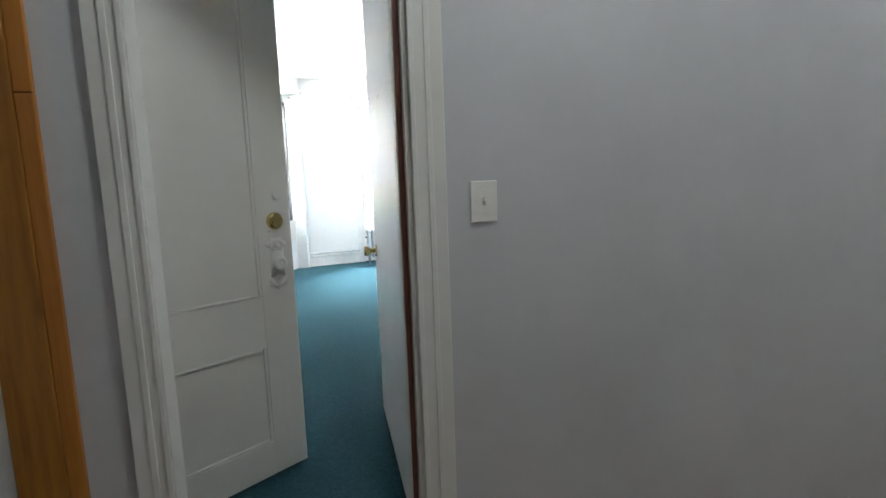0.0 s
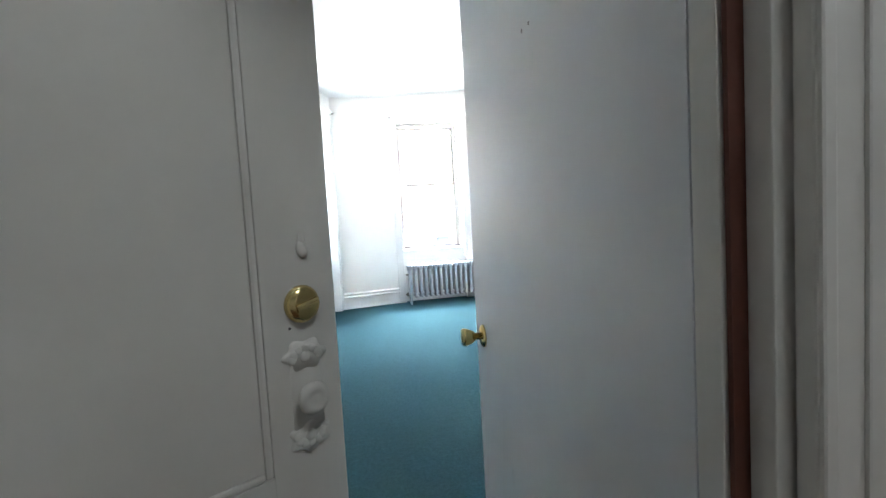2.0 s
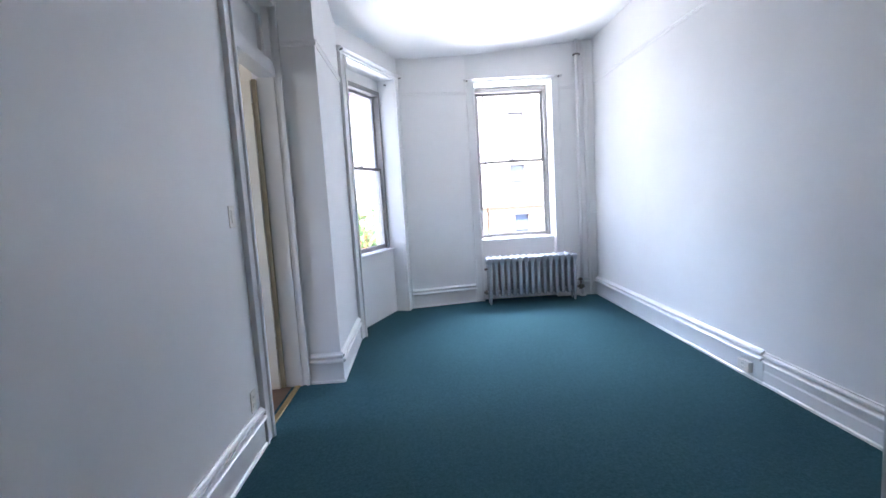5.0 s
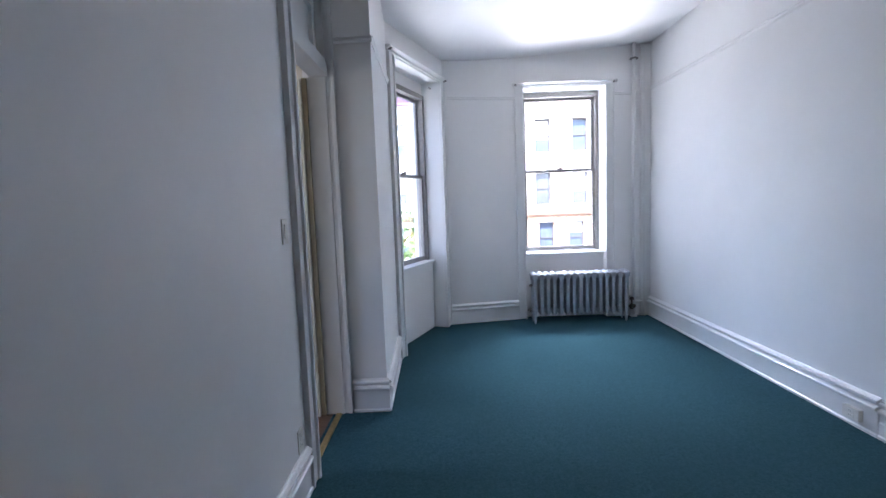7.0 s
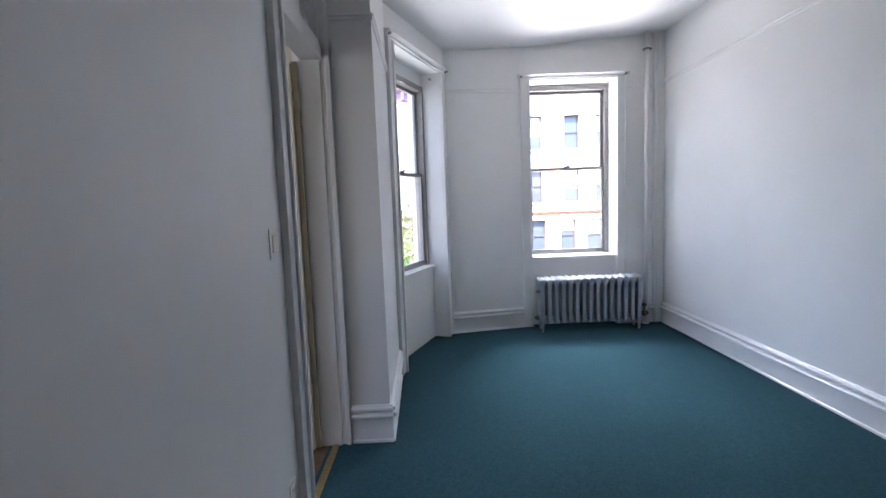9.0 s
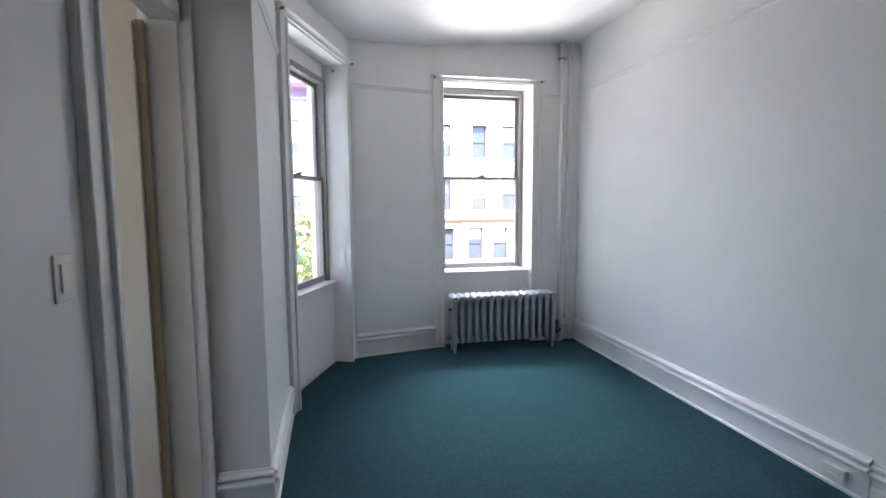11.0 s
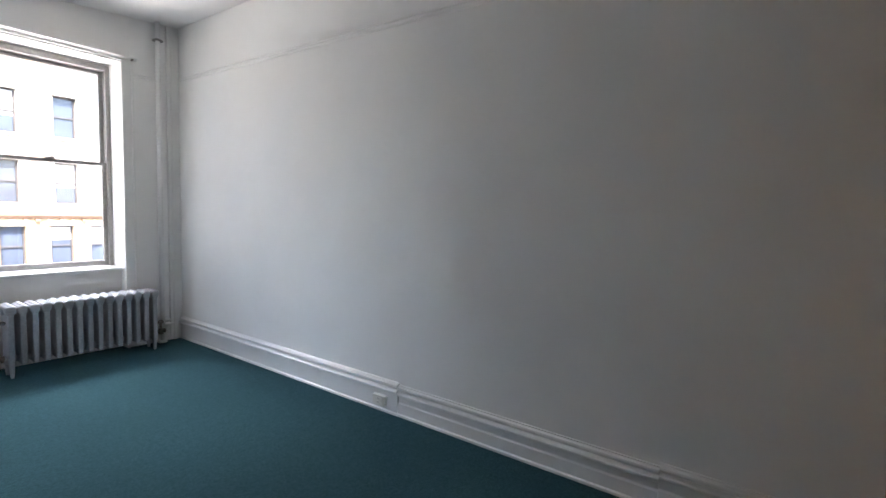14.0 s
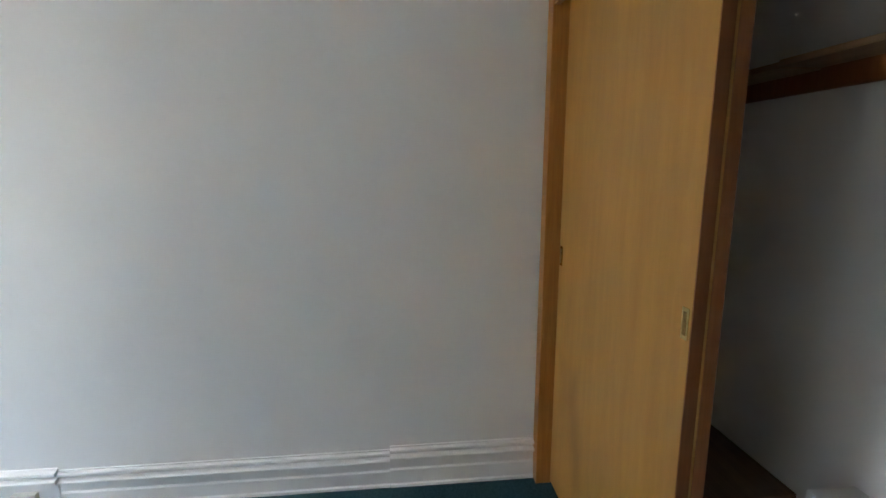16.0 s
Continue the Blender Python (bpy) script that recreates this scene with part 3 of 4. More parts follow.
def riser():
    m = far_m @ Matrix.Translation((2.068, -0.055, 0))
    root = thing("riser_pipe", m, "white painted steam riser pipe in the corner", "pipe")
    bm = bmesh.new()
    lathe(bm, [(0.021, 0.0), (0.021, H - 0.002)], None, 14)
    part("pipe", bm, M_TRIM, root, "", True)
    bm = bmesh.new()
    lathe(bm, [(0.045, 2.846), (0.045, 2.854), (0.024, 2.866)], None, 16)
    part("collar", bm, M_SASH, root, "grey metal pipe collar")
    bm = bmesh.new()
    lathe(bm, [(0.015, -0.14), (0.015, -0.03), (0.022, -0.02), (0.022, 0.02), (0.012, 0.03)], pose(-0.02, -0.04, 0.125, 0, 90), 12)
    lathe(bm, [(0.020, 0.0), (0.021, 0.05), (0.011, 0.06), (0.011, 0.10), (0.027, 0.105), (0.024, 0.125), (0.010, 0.135)], pose(-0.035, -0.04, 0.095), 12)
    part("valve", bm, M_STEEL, root, "dark steam valve with round handle")
    bm = bmesh.new()
    lathe(bm, [(0.040, 0.0), (0.036, 0.014), (0.022, 0.018)], None, 14)
    part("floor_collar", bm, M_TRIM, root)
    return root


riser()
bm = bmesh.new()
box(bm, far_len - 0.115, far_len - 0.002, -0.030, 0.0, 0.0, H - 0.01, 0.006, far_m)
box(bm, far_len - 0.085, far_len - 0.055, -0.042, -0.026, 0.0, H - 0.01, 0.006, far_m)
solid("trim_corner_board", bm, M_TRIM, "white painted moulded board in the corner", "trim")


# ---- switches and outlets ----
def wall_plate(name, m, w, h, kind_of, label, category, deep=0.006):
    """A plate lying on a wall; local x across, z up, -y out of the wall."""
    root = thing(name, m, label, category)
    bm = bmesh.new()
    box(bm, -w / 2, w / 2, -0.006, deep - 0.006, -h / 2, h / 2, 0.003)
    part("plate", bm, M_PLATE, root)
    if kind_of == "toggle":
        bm = bmesh.new()
        box(bm, -0.005, 0.005, -0.0066, -0.005, -0.012, 0.012)
        part("slot", bm, M_SLOTGREY, root)
        bm = bmesh.new()
        box(bm, -0.0035, 0.0035, -0.015, -0.006, 0.001, 0.009, 0.0015)
        part("toggle", bm, M_PLATE, root)
        for z in (-h * 0.27, h * 0.27):
            bm = bmesh.new()
            lathe(bm, [(0.003, 0), (0.0025, 0.0015)], pose(0, -0.006, z, 90), 8)
            part("screw", bm, M_PLATE, root)
    elif kind_of == "rocker":
        bm = bmesh.new()
        box(bm, -0.016, 0.016, -0.011, -0.005, -0.033, 0.033, 0.003)
        part("rocker", bm, M_PLATE, root)
    else:
        for z in (-h * 0.19, h * 0.19):
            bm = bmesh.new()
            box(bm, -w * 0.24, w * 0.24, -0.008, -0.005, z - h * 0.13, z + h * 0.13, 0.002)
            face = part("socket", bm, M_PLATE, root)
            for x in (-0.006, 0.006):
                bm = bmesh.new()
                box(bm, x - 0.0012, x + 0.0012, -0.0085, -0.007, z - 0.004, z + 0.005)
                part("slot", bm, M_SASH, face)
    return root


wall_plate("light_switch", pose(1.4545, ENTRY_Y - 0.010, 1.0915), 0.088, 0.128, "toggle", "ivory toggle light switch on the grey hall wall", "light switch")
wall_plate("light_switch", pose(L_X, 3.252, 1.258, 0, 0, 90), 0.068, 0.110, "rocker", "white rocker light switch beside the doorway", "light switch")
wall_plate("outlet", pose(L_X, 3.275, 0.292, 0, 0, 90), 0.068, 0.110, "outlet", "white wall outlet above the baseboard", "outlet")
wall_plate("outlet", pose(R_X - 0.037, 3.800, 0.078, 0, 0, -90), 0.110, 0.068, "outlet", "white outlet box set sideways on the baseboard", "outlet", 0.028)


# ---- entry doors and their casing ----
def entry_casing(x0, x1, name):
    bm = bmesh.new()
    lo, hi = min(x0, x1), max(x0, x1)
    box(bm, lo, hi, ENTRY_Y - 0.030, ENTRY_Y - 0.010, HALL_Z, HEAD_Z + 0.07, 0.003)
    inner = x0 - 0.010 if x1 < x0 else x0
    box(bm, inner, inner + 0.016, ENTRY_Y - 0.035, ENTRY_Y - 0.028, HALL_Z, HEAD_Z + 0.01, 0.0034)
    mid = lo + (hi - lo) * 0.45
    box(bm, mid, mid + 0.018, ENTRY_Y - 0.034, ENTRY_Y - 0.028, HALL_Z, HEAD_Z + 0.05, 0.0028)
    solid(name, bm, M_HALLTRIM, "off-white painted door casing of the entry", "door casing")


entry_casing(DOOR_L, 0.420, "trim_entry_casing_left")
entry_casing(DOOR_R - 0.016, 1.332, "trim_entry_casing_right")
bm = bmesh.new()
box(bm, 0.420, 1.332, ENTRY_Y - 0.030, ENTRY_Y - 0.010, HEAD_Z + 0.072, HEAD_Z + 0.15, 0.004)
solid("trim_entry_head", bm, M_HALLTRIM, "off-white painted head casing of the entry", "door casing")
bm = bmesh.new()
box(bm, DOOR_R - 0.003, DOOR_R + 0.012, ENTRY_Y - 0.008, ROOM_Y - 0.002, 0, HEAD_Z, 0.002)
box(bm, 1.2145, DOOR_R - 0.0035, ENTRY_Y - 0.006, 0.1565, 0, HEAD_Z, 0.002)
solid("trim_entry_jamb_right", bm, M_HALLTRIM, "off-white painted door jamb on the hinge side", "door jamb")
bm = bmesh.new()
box(bm, DOOR_L - 0.012, DOOR_L + 0.003, ENTRY_Y - 0.008, ROOM_Y - 0.002, 0, HEAD_Z, 0.002)
solid("trim_entry_jamb_left", bm, M_HALLTRIM, "off-white painted door jamb", "door jamb")
bm = bmesh.new()
box(bm, 1.197, 1.2135, 0.150, 0.156, 0, HEAD_Z)
solid("trim_hinge_gap", bm, M_RED, "bare reddish wood in the hinge gap", "door jamb")


def slab_door():
    """Flush door, open into the room, hinged on the passage's right side."""
    root = thing("door_2", pose(1.192, 0.158, 0, 0, 0, -1.23), "open flush white painted door with a brass knob", "door", "", "structure")
    bm = bmesh.new()
    box(bm, 0.0, 0.038, 0.0352, 0.934, 0.012, HEAD_Z - 0.01, 0.002)
    part("leaf", bm, M_SLAB, root)
    bm = bmesh.new()
    box(bm, 0.001, 0.039, 0.0, 0.035, 0.012, HEAD_Z - 0.01, 0.002)
    part("hinge_stile", bm, M_HALLTRIM, root, "off-white painted hinge stile")
    z = 0.850
    y = 0.857
    bm = bmesh.new()
    lathe(bm, [(0.031, 0), (0.030, 0.004), (0.024, 0.008), (0.017, 0.010)], pose(0, y, z, 0, -90), 24)
    rose = part("rose", bm, M_BRASS, root, "polished brass rose", True)
    bm = bmesh.new()
    lathe(bm, [(0.010, 0.008), (0.010, 0.024), (0.016, 0.030), (0.0225, 0.046), (0.024, 0.056), (0.022, 0.060), (0.012, 0.061)], pose(0, y, z, 0, -90), 24)
    knob = part("knob", bm, M_BRASS, root, "polished brass knob", True)
    bm = bmesh.new()
    lathe(bm, [(0.009, 0.0612), (0.009, 0.0618)], pose(0, y, z, 0, -90), 12)
    part("lock_button", bm, M_DARKBRASS, knob)
    for dy in (0.43, 0.465):
        bm = bmesh.new()
        lathe(bm, [(0.004, 0), (0.003, 0.001)], pose(0, dy, 1.50, 0, -90), 8)
        part("screw_hole", bm, M_SASH, root)
    return root


slab_door()


def panel_door():
    """Old two-panel door, ajar into the room, hinged on the left."""
    hinge, free = Vector((0.229, 0.302)), Vector((0.837, 0.707))
    u = (free - hinge).normalized()
    m = Matrix(((u.x, -u.y, 0, hinge.x), (u.y, u.x, 0, hinge.y), (0, 0, 1, 0), (0, 0, 0, 1)))
    W = (free - hinge).length
    T = 0.040
    root = thing("door_3", m, "ajar off-white panelled door with brass thumb-turn and painted-over knob", "door", "", "structure")
    top = HEAD_Z - 0.008
    bm = bmesh.new()
    # face towards the hall lies at local y = 0, the door's back at +T
    st, right = 0.195, 0.142
    rails = [(0.012, 0.15), (0.540, 0.742), (2.06, top)]
    box(bm, 0, st, 0, T, 0.012, top, 0.002)
    box(bm, W - right, W, 0, T, 0.012, top, 0.002)
    for z0, z1 in rails:
        box(bm, st, W - right, 0.0, T, z0, z1, 0.0)
    part("door_frame", bm, M_DOOR, root)
    for z0, z1 in ((0.15, 0.540), (0.742, 2.06)):
        bm = bmesh.new()
        box(bm, st, W - right, 0.007, T - 0.012, z0, z1)
        pan = part("panel", bm, M_DOOR, root)
        bm = bmesh.new()
        for x0, x1, a, b in ((st, st + 0.014, z0, z1), (W - right - 0.014, W - right, z0, z1), (st + 0.014, W - right - 0.014, z0, z0 + 0.014), (st + 0.014, W - right - 0.014, z1 - 0.014, z1)):
            box(bm, x0, x1, 0.0005, 0.009, a, b, 0.0055)
        part("panel_moulding", bm, M_DOOR, root)
    bx = W - 0.068
    face = lambda x, z, y=0.0: pose(x, y, z, 90)
    # brass thumb-turn
    bm = bmesh.new()
    lathe(bm, [(0.034, 0), (0.034, 0.003), (0.031, 0.009), (0.026, 0.014), (0.020, 0.016)], face(bx, 1.034), 32)
    bolt = part("deadbolt_rose", bm, M_BRASS, root, "round brass deadbolt rose", True)
    bm = bmesh.new()
    tilt = Matrix.Translation((bx + 0.002, 0, 1.034)) @ pose(0, 0, 0, 0, -14)
    prof = [(-0.021, 0.0), (-0.023, 0.004), (-0.021, 0.007), (-0.014, 0.008), (-0.014, -0.008), (-0.021, -0.007), (-0.023, -0.004)]
    vs = extrude_profile(bm, prof, -0.021, 0.021)
    for v in vs:
        k = 1.6 * (1 - 0.45 * (abs(v.co.x) > 0.015))
        v.co.z *= k
    bmesh.ops.transform(bm, matrix=tilt, verts=vs)
    part("thumb_turn", bm, M_BRASS, bolt, "brass thumb-turn")
    # painted-over old latch: a small plate with a drooping oval knob
    bm = bmesh.new()
    lathe(bm, [(0.010, 0), (0.0080, 0.0006), (0.004, 0.0009)], face(bx + 0.008, 1.150) @ Matrix.Diagonal((0.8, 1.3, 1, 1)), 18)
    lathe(bm, [(0.009, 0), (0.0100, 0.003), (0.009, 0.006), (0.005, 0.008), (0.002, 0.0085)], face(bx + 0.007, 1.131) @ pose(0, 0, 0, 0, 0, 25) @ Matrix.Diagonal((1.0, 1.55, 0.8, 1)), 18)
    part("old_latch", bm, M_DOOR, root, "painted-over old latch", True)
    # painted-over escutcheon: two cast flourishes joined by a straight plate, and a knob
    ez, ex = 0.868, W - 0.070
    bm = bmesh.new()

    def plate(points, d0, d1, shrink):
        cx = sum(p[0] for p in points) / len(points)
        cz = sum(p[1] for p in points) / len(points)
        lo = [bm.verts.new((x, -d0, z)) for x, z in points]
        hi = [bm.verts.new((cx + (x - cx) * shrink, -d1, cz + (z - cz) * shrink)) for x, z in points]
        n = len(points)
        for k in range(n):
            bm.faces.new((lo[k], lo[(k + 1) % n], hi[(k + 1) % n], hi[k]))
        bm.faces.new(hi)

    plate([(ex - 0.030, ez - 0.075), (ex + 0.030, ez - 0.075), (ex + 0.030, ez + 0.075), (ex - 0.030, ez + 0.075)], 0.0, 0.004, 0.95)
    for s in (1, -1):
        lobes = []
        for k in range(40):
            a = 2 * math.pi * k / 40
            r = 1 + 0.13 * math.cos(6 * a + (0 if s > 0 else math.pi))
            lobes.append((ex + 0.040 * r * math.cos(a), ez + s * 0.074 + 0.028 * r * math.sin(a)))
        plate(lobes if s > 0 else lobes[::-1], 0.0, 0.0045, 0.90)
        for k in range(7):
            a = math.pi * k / 6
            lathe(bm, [(0.0085, 0), (0.0075, 0.0012), (0.004, 0.0022)], face(ex + 0.026 * math.cos(a), ez + s * (0.070 + 0.016 * math.sin(a)), -0.004), 10)
        lathe(bm, [(0.012, 0), (0.011, 0.0016), (0.006, 0.003)], face(ex, ez + s * 0.072, -0.004), 12)
    part("escutcheon", bm, M_DOOR, root, "ornate cast escutcheon under thick paint", True)
    bm = bmesh.new()
    lathe(bm, [(0.013, 0.0), (0.013, 0.007), (0.020, 0.010), (0.028, 0.015), (0.030, 0.021), (0.027, 0.026), (0.016, 0.029), (0.014, 0.027), (0.005, 0.028)], face(ex, ez, -0.004), 24)
    part("old_knob", bm, M_DOOR, root, "painted-over round knob", True)
    bm = bmesh.new()
    lathe(bm, [(0.0026, 0), (0.002, 0.001)], face(bx - 0.026, 0.994), 8)
    part("nail_hole", bm, M_SLOT, root)
    return root


panel_door()

# stained wooden door beside the entry, with its casing
bm = bmesh.new()
box(bm, 0.147, 0.259, ENTRY_Y - 0.032, ENTRY_Y - 0.010, HALL_Z, 2.28, 0.003)
solid("trim_hall_wood_casing", bm, M_HALLWOOD, "orange-brown stained pine door casing with dark knots", "door casing")
bm = bmesh.new()
box(bm, 0.260, 0.300, ENTRY_Y - 0.026, ENTRY_Y - 0.010, HALL_Z, 1.40, 0.003)
box(bm, 0.260, 0.300, ENTRY_Y - 0.026, ENTRY_Y - 0.010, 1.401, 2.28, 0.003)
solid("trim_hall_wood_edging", bm, M_HALLEDGE, "narrow stained wooden edging strip, pieced", "door casing")
hall_door = thing("door_4", pose(-0.675, ENTRY_Y - 0.010, 0), "closed pale grey painted hall door", "door", "", "structure")
bm = bmesh.new()
box(bm, 0.0, 0.820, -0.012, 0.0, HALL_Z + 0.01, 2.20, 0.002)
part("leaf", bm, M_HALLTRIM, hall_door)

# hall ceiling lamp behind the viewer
hall_lamp = thing("ceiling_lamp", pose(1.40, -0.50, H), "unseen round white glass ceiling lamp in the hall, lit", "ceiling lamp")
m_, nt_, b_ = nodes_of("lamp_glass")
b_.inputs["Base Color"].default_value = (0.9, 0.88, 0.82, 1)
b_.inputs["Emission Color"].default_value = (0.95, 0.99, 1.0, 1)
b_.inputs["Emission Strength"].default_value = 1.55
bm = bmesh.new()
lathe(bm, [(0.15, -0.03), (0.14, -0.07), (0.10, -0.10), (0.03, -0.115)], None, 28)
part("shade", bm, m_, hall_lamp, "", True)
bm = bmesh.new()
lathe(bm, [(0.165, 0.0), (0.165, -0.025), (0.15, -0.03)], None, 28)
part("base", bm, M_PLATE, hall_lamp)
# two more unseen lamps, added only to brighten the hall wall farther along
copy_thing(hall_lamp, pose(4.1, -1.15, H))
copy_thing(hall_lamp, pose(6.2, -1.15, H))


# ---- closet ----
bm = bmesh.new()
box(bm, 1.36, R_X, 0.622, 1.10, 0.0, 0.010)
solid("floor_closet", bm, M_DARKFLOOR, "dark brown wooden closet floor", "floor")
bm = bmesh.new()
box(bm, CL_R - 0.002, R_X - 0.002, BACK_Y - 0.10, BACK_Y + 0.020, 0, CL_Z + 0.07, 0.004)
solid("trim_closet_jamb_right", bm, M_PINE, "orange pine closet casing against the wall", "door casing")
bm = bmesh.new()
box(bm, CL_L + 0.003, CL_R - 0.003, BACK_Y - 0.10, BACK_Y + 0.018, CL_Z - 0.03, CL_Z + 0.07, 0.004)
box(bm, CL_L + 0.003, CL_R - 0.003, BACK_Y - 0.012, BACK_Y + 0.016, CL_Z - 0.06, CL_Z - 0.031, 0.004)
solid("trim_closet_head", bm, M_PINE, "orange pine closet head casing", "door casing")


def sliding_door(name, x0, x1, y0, y1, pulls):
    root = thing(name, pose(x0, y0, 0), "birch veneer sliding closet door, slid open", "closet door", "sliding closet doors", "structure")
    w, t = x1 - x0, y1 - y0
    bm = bmesh.new()
    box(bm, 0.004, w - 0.002, 0, t, 0.015, CL_Z - 0.035, 0.001)
    part("leaf", bm, M_PLY, root)
    bm = bmesh.new()
    box(bm, 0.0, 0.004, 0.0008, t - 0.0008, 0.015, CL_Z - 0.035)
    part("edge_strip", bm, M_EDGE, root, "dark reddish brown edge")
    for x in pulls:
        bm = bmesh.new()
        box(bm, x - 0.016, x + 0.016, t, t + 0.003, 1.190, 1.282, 0.002)
        pl = part("finger_pull", bm, M_BRASS, root, "rectangular brass finger pull")
        # the recess is a darker flat plate laid on the pull
        bm = bmesh.new()
        box(bm, x - 0.008, x + 0.008, t + 0.0025, t + 0.004, 1.202, 1.270, 0.0012)
        part("recess", bm, M_DARKBRASS, pl)
    return root


sliding_door("door_5", 1.925, 2.962, 1.172, 1.212, (0.028, 1.006))
sliding_door("door_6", 1.919, 2.957, 1.129, 1.167, ())

shelf = thing("closet_shelf", pose(1.36, 0.62, 1.965), "wooden closet shelf on brown cleats", "shelf")
w_ = R_X - 1.36
SHELF_CUT = 0.875
for x0_, x1_, dz in ((0.002, SHELF_CUT - 0.002, 0.006), (SHELF_CUT, w_ - 0.002, 0.0)):
    bm = bmesh.new()
    box(bm, x0_, x1_, 0.002, 0.17, dz, 0.020 + dz, 0.002)
    part("board", bm, M_SHELF, shelf)
    bm = bmesh.new()
    box(bm, x0_, x1_, 0.002, 0.024, -0.065, dz - 0.001, 0.002)
    part("cleat", bm, M_EDGE, shelf, "reddish brown wooden cleat")
bm = bmesh.new()
box(bm, w_ - 0.022, w_ - 0.002, 0.025, 0.20, -0.065, -0.001, 0.002)
part("cleat", bm, M_EDGE, shelf, "reddish brown wooden cleat")
bm = bmesh.new()
box(bm, 2.12, R_X - 0.002, 0.622, 1.00, 0.0105, 0.53, 0.004)
solid("trim_closet_platform", bm, M_DARKFLOOR, "dark brown boxed-in step at the closet's end", "boxing")
bm = bmesh.new()
box(bm, 0, 0.40, 0, 0.16, 0.0, 0.69, 0.004, pose(1.537, 0.622, 0.0105))
solid("trim_closet_box", bm, M_TRIM, "white painted boxed-in duct on the closet floor", "boxing")


# ---- street ----
GZ = -7.6
m_, nt_, b_ = nodes_of("asphalt")
nt_.links.new(ramp(nt_, grain(nt_, 3, 6), (0.3, (0.045, 0.045, 0.047)), (0.7, (0.075, 0.075, 0.075))), b_.inputs["Base Color"])
b_.inputs["Roughness"].default_value = 0.9
M_ROAD = m_
M_PAVE = plain("pavement_concrete", (0.42, 0.40, 0.37), 0.9, 0, 0.12, 3)
M_TAN = brick_material("tan_brick", (0.48, 0.29, 0.13), (0.54, 0.35, 0.17), (0.5, 0.46, 0.4))
M_PALE = brick_material("pale_brick", (0.60, 0.54, 0.46), (0.66, 0.60, 0.52), (0.6, 0.57, 0.5))
M_STONE = plain("limestone", (0.60, 0.56, 0.50), 0.85, 0, 0.10, 4)
M_MAUVE = plain("mauve_cornice_paint", (0.26, 0.16, 0.28), 0.6, 0, 0.1, 4)
M_BROWNSTONE = plain("brownstone", (0.34, 0.22, 0.15), 0.9, 0, 0.15, 3)
M_FRAMEW = plain("white_window_frame", (0.7, 0.7, 0.68), 0.5)
M_BRONZE = plain("bronze_window_frame", (0.10, 0.09, 0.085), 0.5)
M_FARGLASS = plain("far_window_glass", (0.09, 0.11, 0.15), 0.08, 0, 0.3, 0.8)

bm = bmesh.new()
box(bm, -400, 400, 7.6, 900, GZ - 0.5, GZ)
box(bm, -400, 400, -400, 7.6, GZ - 0.5, GZ)
solid("ground", bm, M_ROAD, "street asphalt seen from above", "ground")
bm = bmesh.new()
box(bm, -80, 80, 23.6, 28.2, GZ, GZ + 0.15, 0.02)
solid("pavement_far", bm, M_PAVE, "concrete pavement with a kerb across the street", "pavement")
bm = bmesh.new()
box(bm, -80, 80, 8.6, 13.0, GZ, GZ + 0.15, 0.02)
solid("pavement_near", bm, M_PAVE, "concrete pavement with a kerb below the window", "pavement")


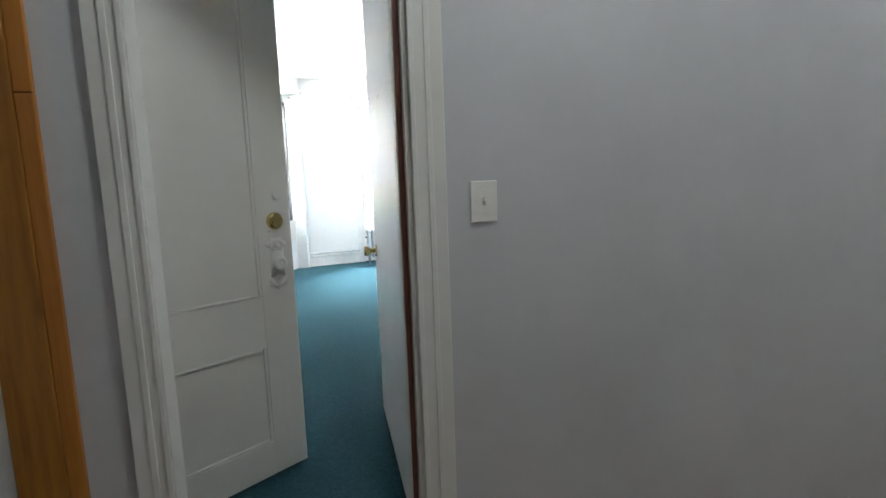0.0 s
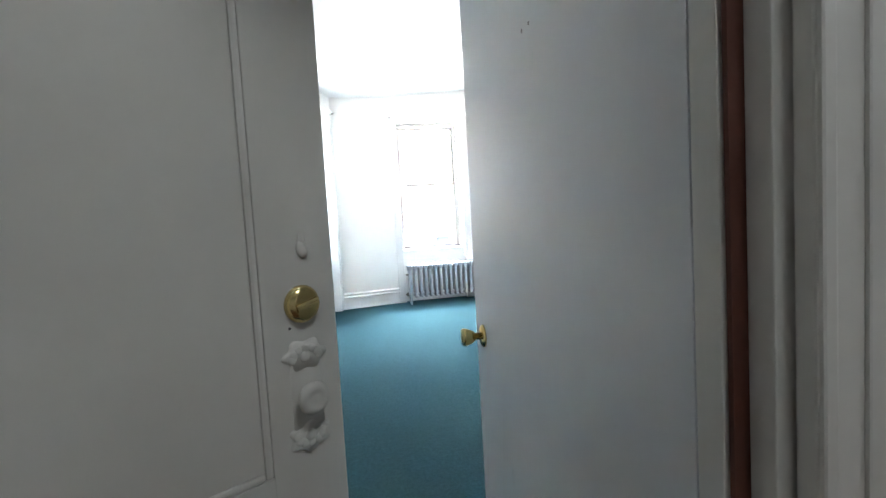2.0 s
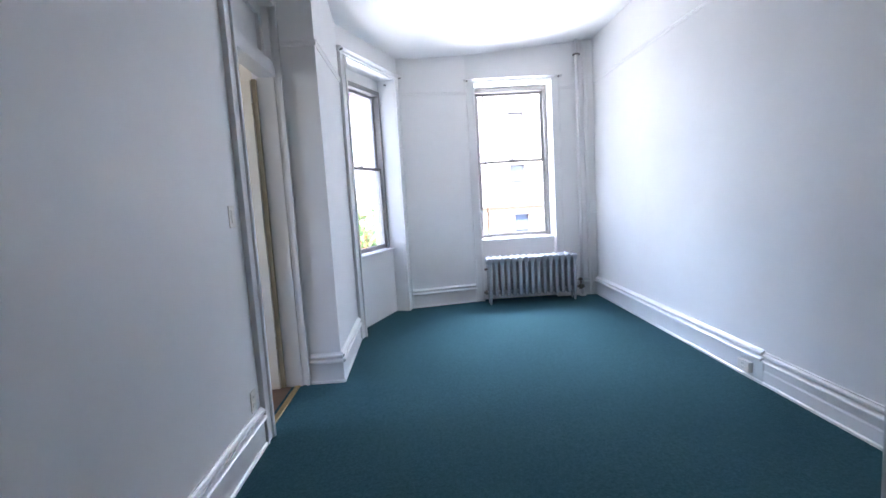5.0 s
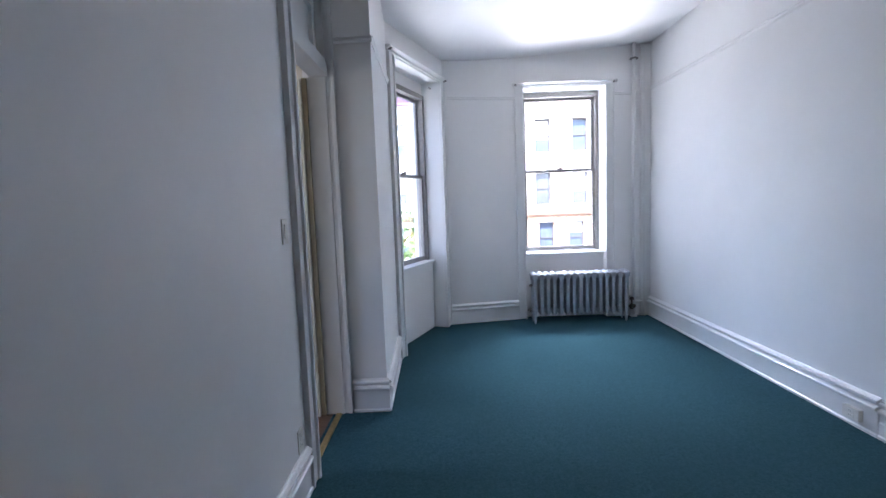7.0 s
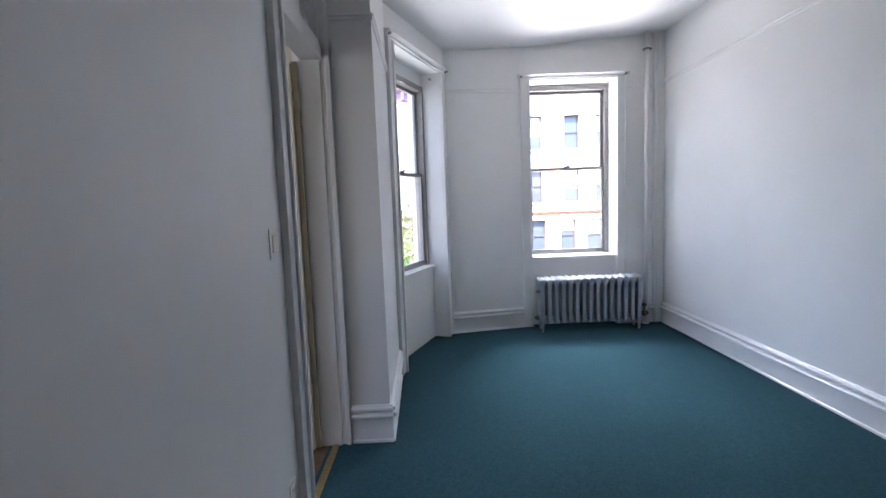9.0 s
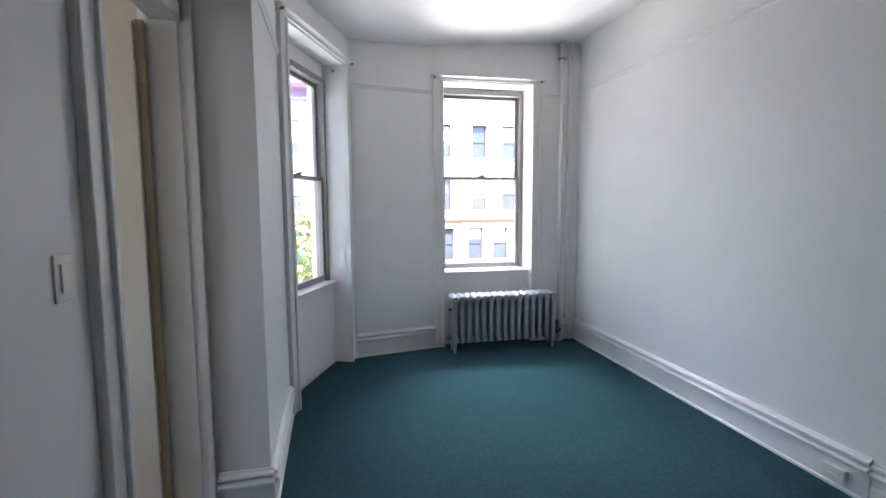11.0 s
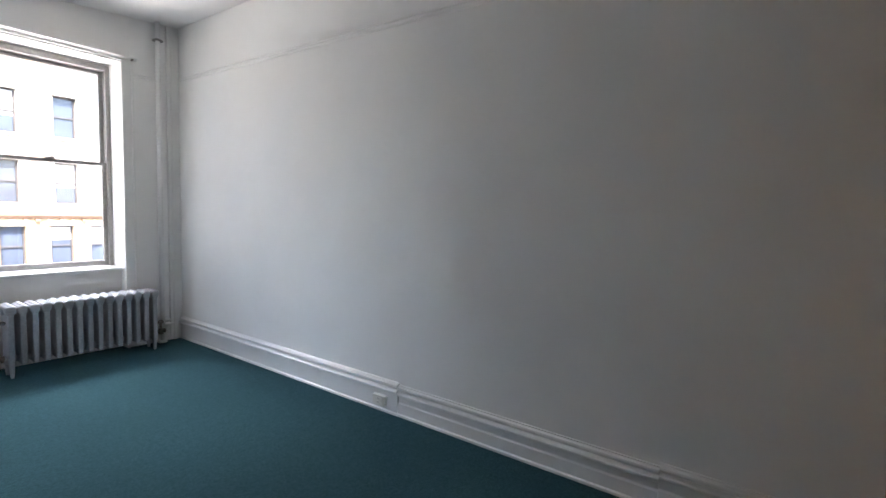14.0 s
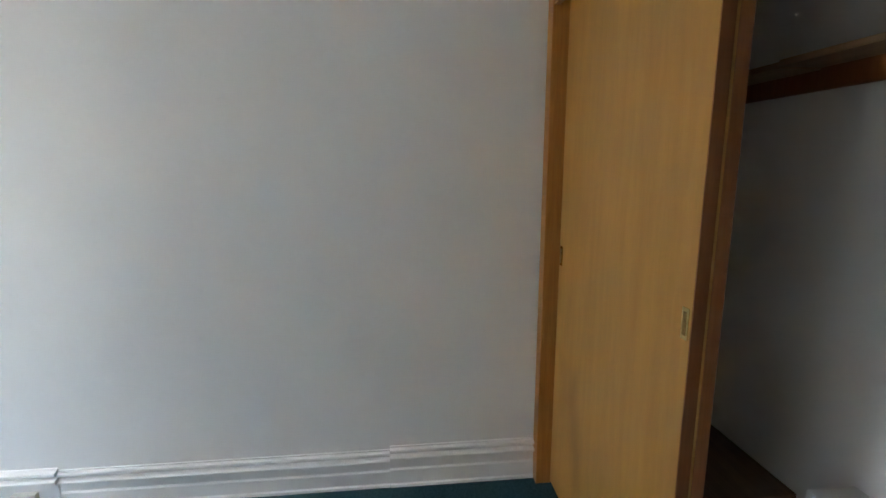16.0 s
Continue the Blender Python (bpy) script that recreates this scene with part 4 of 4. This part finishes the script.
def street_house(x0, x1, y, top, columns, rows, upper_mat, lower_mat, split, band_mat, cornice_mat, frame_mat, label, piers=(), ww=0.84, wh=1.80):
    """A row house: wall with real openings, windows with blinds, lintels, sills, cornice and roof."""
    root = thing("row_house", pose(x0, y, GZ), label, "building", "houses across the street")
    rnd = random.Random(int(x0 * 10))
    w = x1 - x0
    t = top - GZ
    split = split - GZ
    rows = sorted(r - GZ for r in rows)
    cols = {r: sorted(c - x0 for c in columns[k]) for k, r in enumerate(rows)}
    up, low = bmesh.new(), bmesh.new()

    def slab(xa, xb, za, zb):
        if za < split < zb:
            box(low, xa, xb, 0, 0.4, za, split)
            box(up, xa, xb, 0, 0.4, split, zb)
        else:
            box(low if zb <= split else up, xa, xb, 0, 0.4, za, zb)

    edges = [0.0]
    for r in rows:
        edges += [r - wh / 2, r + wh / 2]
    edges.append(t)
    for k in range(0, len(edges), 2):
        slab(0, w, edges[k], edges[k + 1])
    for r in rows:
        xs = [0.0]
        for c in cols[r]:
            xs += [c - ww / 2, c + ww / 2]
        xs.append(w)
        for k in range(0, len(xs), 2):
            slab(xs[k], xs[k + 1], r - wh / 2, r + wh / 2)
    part("wall", up, upper_mat, root)
    part("lower_wall", low, lower_mat, root)
    bm = bmesh.new()
    box(bm, 0, w, 0.4, 10, 0, t - 0.1)
    part("roof_block", bm, M_STONE, root)
    bm = bmesh.new()
    prof = [(0, t - 0.75), (-0.10, t - 0.75), (-0.14, t - 0.35), (-0.45, t - 0.22), (-0.55, t - 0.02), (-0.55, t + 0.05), (0.2, t + 0.08), (0.2, t - 0.75)]
    extrude_profile(bm, prof, -0.02, w + 0.02)
    cor = part("cornice", bm, cornice_mat, root)
    n = max(2, int(w / 1.1))
    for k in range(n):
        bm = bmesh.new()
        x = (k + 0.5) * w / n
        box(bm, x - 0.07, x + 0.07, -0.36, -0.08, t - 0.72, t - 0.30, 0.02)
        part("bracket", bm, cornice_mat, cor)
    bm = bmesh.new()
    extrude_profile(bm, [(0, split - 0.12), (-0.08, split - 0.10), (-0.20, split + 0.02), (-0.20, split + 0.08), (0, split + 0.14)], 0, w)
    belt = part("belt_course", bm, band_mat, root, "moulded brown stone belt course")
    for k in range(int(w / 0.42)):
        bm = bmesh.new()
        x = 0.2 + k * 0.42
        box(bm, x - 0.07, x + 0.07, -0.13, 0, split - 0.24, split - 0.121)
        part("dentil", bm, band_mat, belt)
    for x in piers:
        bm = bmesh.new()
        box(bm, x - x0 - 0.28, x - x0 + 0.28, -0.06, 0, split + 0.15, t - 0.76)
        part("brick_pier", bm, lower_mat, root, "tan brick pier strip")
    for r in rows:
        for c in cols[r]:
            bm = bmesh.new()
            box(bm, c - ww / 2, c + ww / 2, 0.26, 0.30, r - wh / 2, r + wh / 2)
            win = part("window", bm, M_FARGLASS, root)
            bm = bmesh.new()
            for a, b in ((c - ww / 2, c - ww / 2 + 0.06), (c + ww / 2 - 0.06, c + ww / 2)):
                box(bm, a, b, 0.18, 0.27, r - wh / 2, r + wh / 2)
            for a in (r - wh / 2, r - 0.03, r + wh / 2 - 0.06):
                box(bm, c - ww / 2, c + ww / 2, 0.185, 0.265, a, a + 0.06)
            part("frame", bm, frame_mat, win)
            drop = rnd.choice((0.0, 0.35, 0.5, 0.5, 0.62))
            if drop:
                bm = bmesh.new()
                box(bm, c - ww / 2 + 0.06, c + ww / 2 - 0.06, 0.245, 0.262, r + wh / 2 - 0.06 - drop * (wh - 0.12), r + wh / 2 - 0.06)
                part("blind", bm, M_FRAMEW, win, "drawn white window blind")
            bm = bmesh.new()
            box(bm, c - ww / 2 - 0.12, c + ww / 2 + 0.12, -0.06, 0.1, r + wh / 2, r + wh / 2 + 0.24, 0.02)
            part("lintel", bm, M_STONE, win)
            bm = bmesh.new()
            box(bm, c - ww / 2 - 0.10, c + ww / 2 + 0.10, -0.10, 0.2, r - wh / 2 - 0.12, r - wh / 2, 0.02)
            part("sill", bm, M_STONE, win)
            if rnd.random() < 0.18:
                bm = bmesh.new()
                box(bm, c - 0.28, c + 0.28, -0.28, 0.2, r - wh / 2 + 0.01, r - wh / 2 + 0.40, 0.02)
                part("air_conditioner", bm, M_FRAMEW, win, "white window air conditioner")
    return root


ROWS = (-3.75, -0.78, 2.02, 4.93)
C1 = [6.50, 8.20, 9.70, 11.9, 13.5, 15.2]
C2 = [6.35, 8.42, 10.20, 12.4, 14.5]
street_house(4.6, 16.4, 28.0, 7.9, [C1, C1, C2, C2], ROWS, M_PALE, M_TAN, 0.55, M_BROWNSTONE, M_STONE, M_BRONZE, "pale row house with tan brick piers and lower storeys", (7.42, 11.3, 13.4))
C1 = [-3.4, -1.7, 0.2, 2.0, 3.7]
street_house(-4.9, 4.5, 28.0, 7.6, [C1] * 4, ROWS, M_PALE, M_TAN, 0.55, M_BROWNSTONE, M_MAUVE, M_FRAMEW, "pale row house with a mauve cornice and white windows")
C1 = [17.6, 19.6, 21.6, 23.8, 26.0, 28.2, 30.4]
street_house(16.5, 32.0, 28.0, 7.6, [C1] * 4, ROWS, M_PALE, M_TAN, 0.55, M_STONE, M_STONE, M_BRONZE, "pale brick row house with stone bands")
C1 = [-16.6, -14.2, -11.8, -9.4, -7.0]
street_house(-18.0, -5.0, 28.0, 7.4, [C1] * 4, ROWS, M_TAN, M_TAN, 0.55, M_STONE, M_STONE, M_BRONZE, "tan brick row house farther along the street")


def street_tree(x, y, h):
    root = thing("street_tree", pose(x, y, GZ + 0.15), "leafy green street tree on the pavement", "tree")
    rnd = random.Random(5)
    bm = bmesh.new()
    lathe(bm, [(0.20, 0), (0.15, 0.6), (0.12, h * 0.45), (0.05, h * 0.8)], None, 10)
    tips = []
    for k in range(9):
        a = k * 2.4
        z0 = h * (0.38 + 0.045 * k)
        ln = h * 0.30 * (1 - 0.05 * k)
        d = Vector((math.cos(a) * 0.8, math.sin(a) * 0.8, 0.62)).normalized()
        p = Vector((0, 0, z0))
        rot = d.to_track_quat("Z", "Y").to_matrix().to_4x4()
        lathe(bm, [(0.06, 0), (0.035, ln * 0.6), (0.012, ln)], Matrix.Translation(p) @ rot, 7)
        tips += [p + d * ln * f for f in (0.5, 0.75, 1.0)]
    part("trunk", bm, M_EDGE, root, "dark tapered trunk with limbs")
    verts, faces = [], []
    for tip in tips:
        for _ in range(150):
            c = tip + Vector((rnd.gauss(0, 0.5), rnd.gauss(0, 0.5), rnd.gauss(0, 0.42)))
            q = Euler((rnd.uniform(0, 6.3), rnd.uniform(0, 6.3), rnd.uniform(0, 6.3))).to_matrix()
            s = rnd.uniform(0.06, 0.12)
            i = len(verts)
            verts += [c + q @ Vector(v) for v in ((-s, 0, 0), (0, -s * 0.5, 0.01), (s, 0, 0), (0, s * 0.5, 0.01))]
            faces.append((i, i + 1, i + 2, i + 3))
    me = bpy.data.meshes.new("crown")
    me.from_pydata(verts, [], faces)
    mat, nt, b = nodes_of("leaves")
    f = nt.nodes.new("ShaderNodeNewGeometry")
    nt.links.new(ramp(nt, f.outputs["Random Per Island"], (0.0, (0.05, 0.10, 0.02)), (1.0, (0.13, 0.22, 0.045))), b.inputs["Base Color"])
    b.inputs["Roughness"].default_value = 0.6
    b.inputs["Transmission Weight"].default_value = 0.0
    me.materials.append(mat)
    crown = new("crown", me)
    crown.parent = root
    tagged(crown, "crown of small bright green leaves", "", "", "stuff")
    return root


street_tree(-1.2, 17.5, 9.7)
